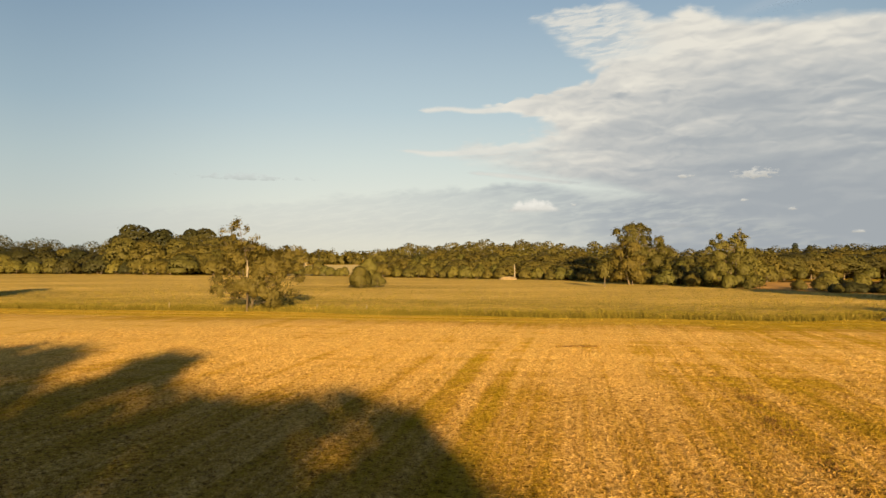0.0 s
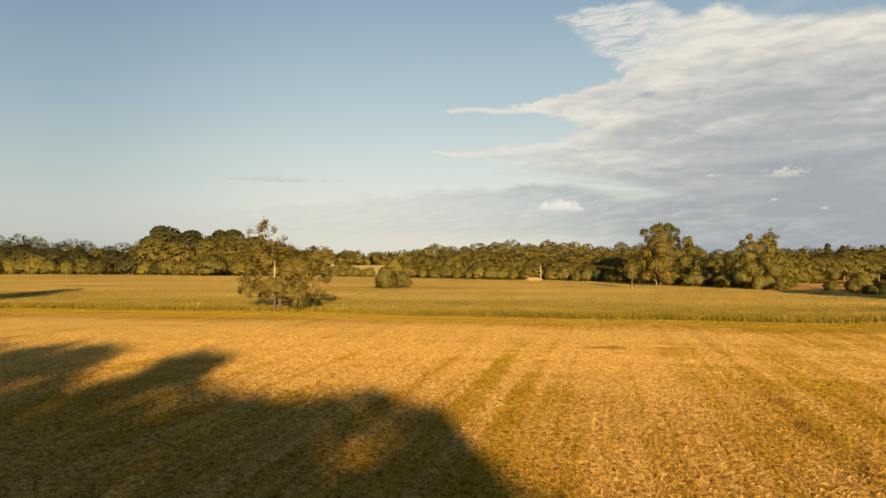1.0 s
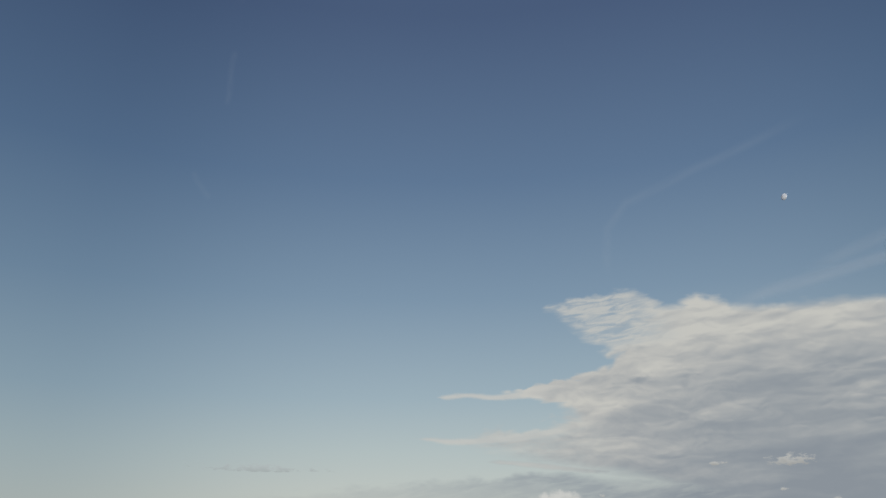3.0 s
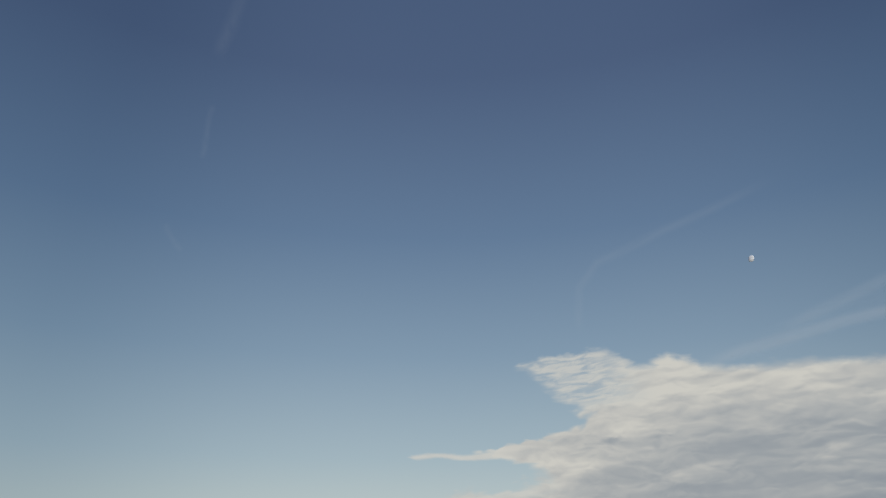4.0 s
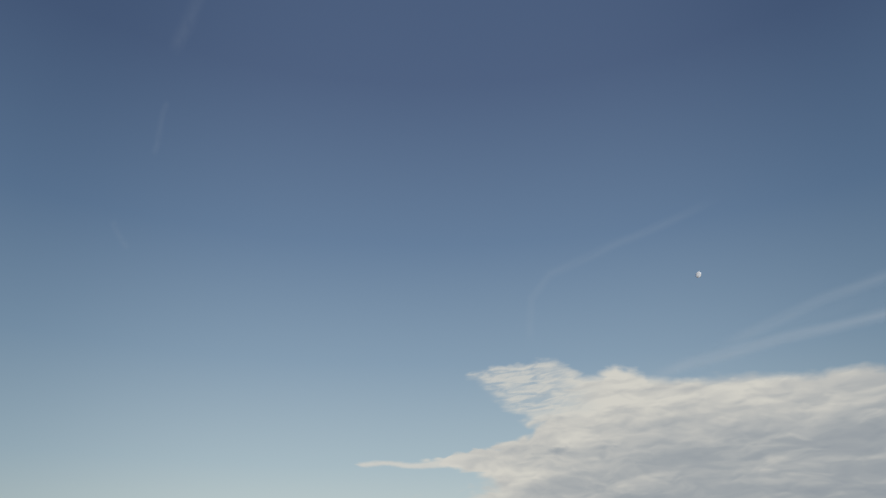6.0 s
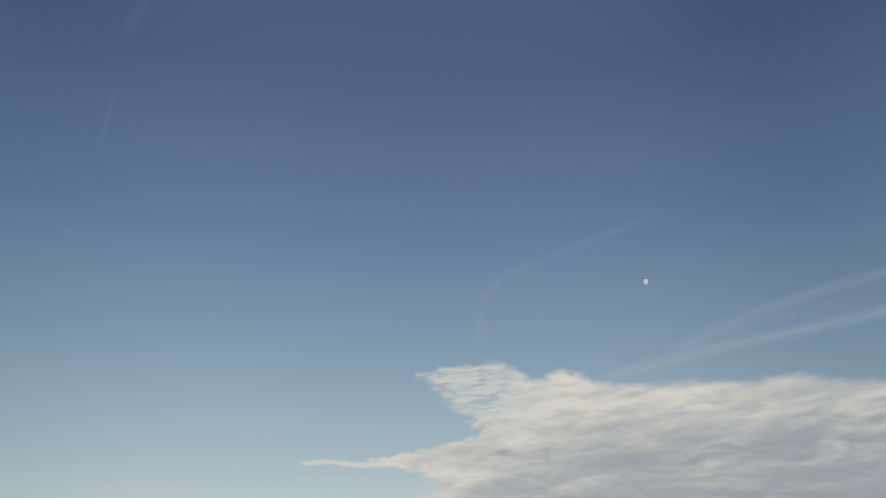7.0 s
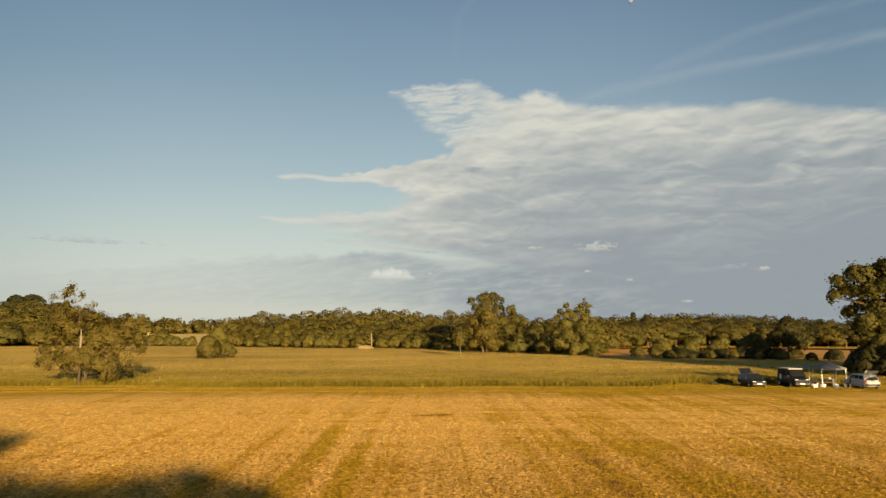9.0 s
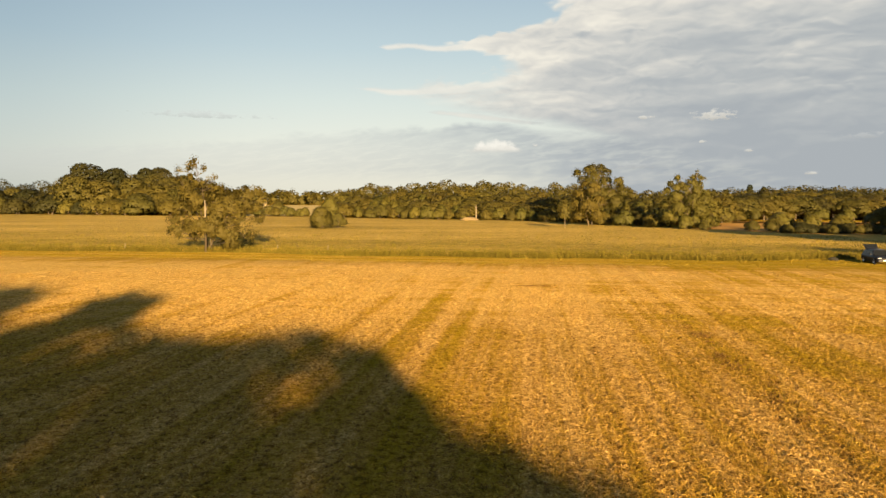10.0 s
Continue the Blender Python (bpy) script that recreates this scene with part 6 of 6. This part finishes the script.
def chair(x, y, turn):
    root = new("camping_chair")
    root.matrix_basis = pose(x, y, 0, 0, 0, turn)
    part("seat", box_bm(0.5, 0.45, 0.03, (0, 0, 0.42), 0.01), CANVAS, root)
    part("backrest", box_bm(0.5, 0.03, 0.45, (0, -0.26, 0.68), 0.01, Matrix.Rotation(radians(12), 4, "X")), CANVAS, root)
    for sx in (-0.23, 0.23):
        for sy in (-0.2, 0.2):
            part("leg", box_bm(0.025, 0.025, 0.42, (sx, sy, 0.21)), STEEL, root)
    return tagged(root, "dark canvas folding chair at the camp", "chair", "folding chairs")


awning(50.75, 65.9, -25)
table(51.48, 63.34, -55)
bench(50.99, 62.64, -55)
bench(51.98, 64.05, -55)
chair(49.88, 62.93, 150)
chair(52.49, 61.65, 60)


def cool_box(x, y, turn, size, mat, label):
    root = new("cool_box")
    root.matrix_basis = pose(x, y, 0, 0, 0, turn)
    a, b, c = size
    part("tub", box_bm(a, b, c * 0.8, (0, 0, c * 0.4), 0.03), mat, root)
    part("lid", box_bm(a * 1.04, b * 1.04, c * 0.2, (0, 0, c * 0.9), 0.03), WHITE_BOX, root, "white lid")
    return tagged(root, label, "cool box", "boxes at the camp")


cool_box(50.59, 62.64, 20, (0.45, 0.32, 0.3), WHITE_BOX, "white plastic cool box on the grass")
cool_box(51.49, 61.84, 50, (0.42, 0.3, 0.32), BLUE_BOX, "blue plastic cool box with a white lid")
cool_box(49.59, 62.53, -10, (0.4, 0.3, 0.3), WHITE_BOX, "white plastic cool box on the grass")
for x, y, z, mat, label in ((51.28, 63.64, 0.75, WHITE_BOX, "white bowl on the table"), (51.68, 63.04, 0.75, WHITE_BOX, "white bowl on the table"), (51.88, 62.85, 0.75, BLUE_BOX, "blue bowl on the table")):
    bm = bmesh.new()
    rows = []
    for k in range(12):
        a = 2 * math.pi * k / 12
        rows.append([bm.verts.new((math.cos(a) * q, math.sin(a) * q, w)) for q, w in ((0.06, 0.0), (0.13, 0.05), (0.16, 0.14), (0.145, 0.14), (0.11, 0.05))])
    for k in range(12):
        a, b = rows[k], rows[(k + 1) % 12]
        for i in range(4):
            bm.faces.new((a[i], a[i + 1], b[i + 1], b[i]))
    bm.faces.new([rw[4] for rw in rows])
    bm.faces.new([rw[0] for rw in rows][::-1])
    me = bpy.data.meshes.new("bowl")
    bm.to_mesh(me)
    bm.free()
    me.materials.append(mat)
    ob = tagged(new("bowl", me), label, "bowl", "bowls on the table")
    ob.location = (x, y, z)

# a dark bundle left on the grass
lump = bmesh.new()
bmesh.ops.create_icosphere(lump, subdivisions=3, radius=0.5)
for v in lump.verts:
    v.co *= 1 + 0.25 * noise.noise(v.co * 2.2)
    v.co = Vector((v.co.x * 1.0, v.co.y * 0.7, max(0.0, v.co.z * 0.45 + 0.12)))
lump_me = bpy.data.meshes.new("bundle")
lump.to_mesh(lump_me)
lump.free()
lump_me.materials.append(CANVAS)
bundle = tagged(new("bundle", lump_me), "dark canvas bundle lying on the mown grass", "bundle")
bundle.location = (41.95, 67.88, 0)

# ---- small things along the meadow ----
for x, y, h in ((-31.4, 82.3, 0.95), (-13.9, 79.2, 0.9), (-8.3, 78.0, 0.9)):
    pv, pf = [], []
    tube(pv, pf, [(0, 0, -0.2), (0.01, 0, h * 0.6), (0.03, 0.01, h)], [0.045, 0.04, 0.035], 7)
    post = tagged(mesh_object("fence_post", pv, pf, DEADWOOD), "weathered pale wooden post in the tall grass", "fence post", "old fence posts")
    post.location = (x, y, 0)
pv, pf = [], []
tube(pv, pf, [(0, 0, -0.2), (0.05, 0, 2.0), (-0.03, 0, 3.8), (0.02, 0, 4.3)], [0.22, 0.18, 0.15, 0.06], 8)
post = tagged(mesh_object("dead_trunk", pv, pf, DEADWOOD), "pale broken trunk standing at the wood's edge", "dead tree")
post.location = (19.4, 194.5, 0)
heap = bmesh.new()
bmesh.ops.create_icosphere(heap, subdivisions=4, radius=1.0)
for v in heap.verts:
    v.co *= 1 + 0.18 * noise.noise(v.co * 3)
    v.co = Vector((v.co.x * 2.4, v.co.y * 1.3, max(0.0, v.co.z * 0.95)))
heap_me = bpy.data.meshes.new("straw_heap")
heap.to_mesh(heap_me)
heap.free()
heap_me.materials.append(make_plain("old_straw", (0.19, 0.135, 0.06), 0.95, vary=0.25, scale=3.0, bump=0.05))
heap_ob = tagged(new("straw_heap", heap_me), "low heap of old straw at the wood's edge", "straw heap")
heap_ob.location = (17.6, 193.5, 0)


def hut(x, y, turn):
    root = new("hut")
    root.matrix_basis = pose(x, y, 0, 0, 0, turn)
    part("wall", box_bm(3.2, 2.6, 2.2, (0, 0, 1.1), 0.02), make_plain("cream_boards", (0.09, 0.075, 0.05), 0.8), root)
    bm = bmesh.new()
    sec = [(-1.85, 2.1), (0, 3.1), (1.85, 2.1), (1.85, 1.97), (0, 2.97), (-1.85, 1.97)]
    a = [bm.verts.new((px, -1.7, pz)) for px, pz in sec]
    b = [bm.verts.new((px, 1.7, pz)) for px, pz in sec]
    for i in range(6):
        bm.faces.new((a[i], a[(i + 1) % 6], b[(i + 1) % 6], b[i]))
    bm.faces.new(a)
    bm.faces.new(b[::-1])
    part("roof", bm, make_plain("dark_felt", (0.08, 0.07, 0.06), 0.9), root)
    part("door", box_bm(0.9, 0.05, 1.9, (0.5, -1.32, 0.95), 0.01), WOOD, root)
    return tagged(root, "small cream wooden hut beyond the meadow", "hut")


hut(-106.0, 552, 15)
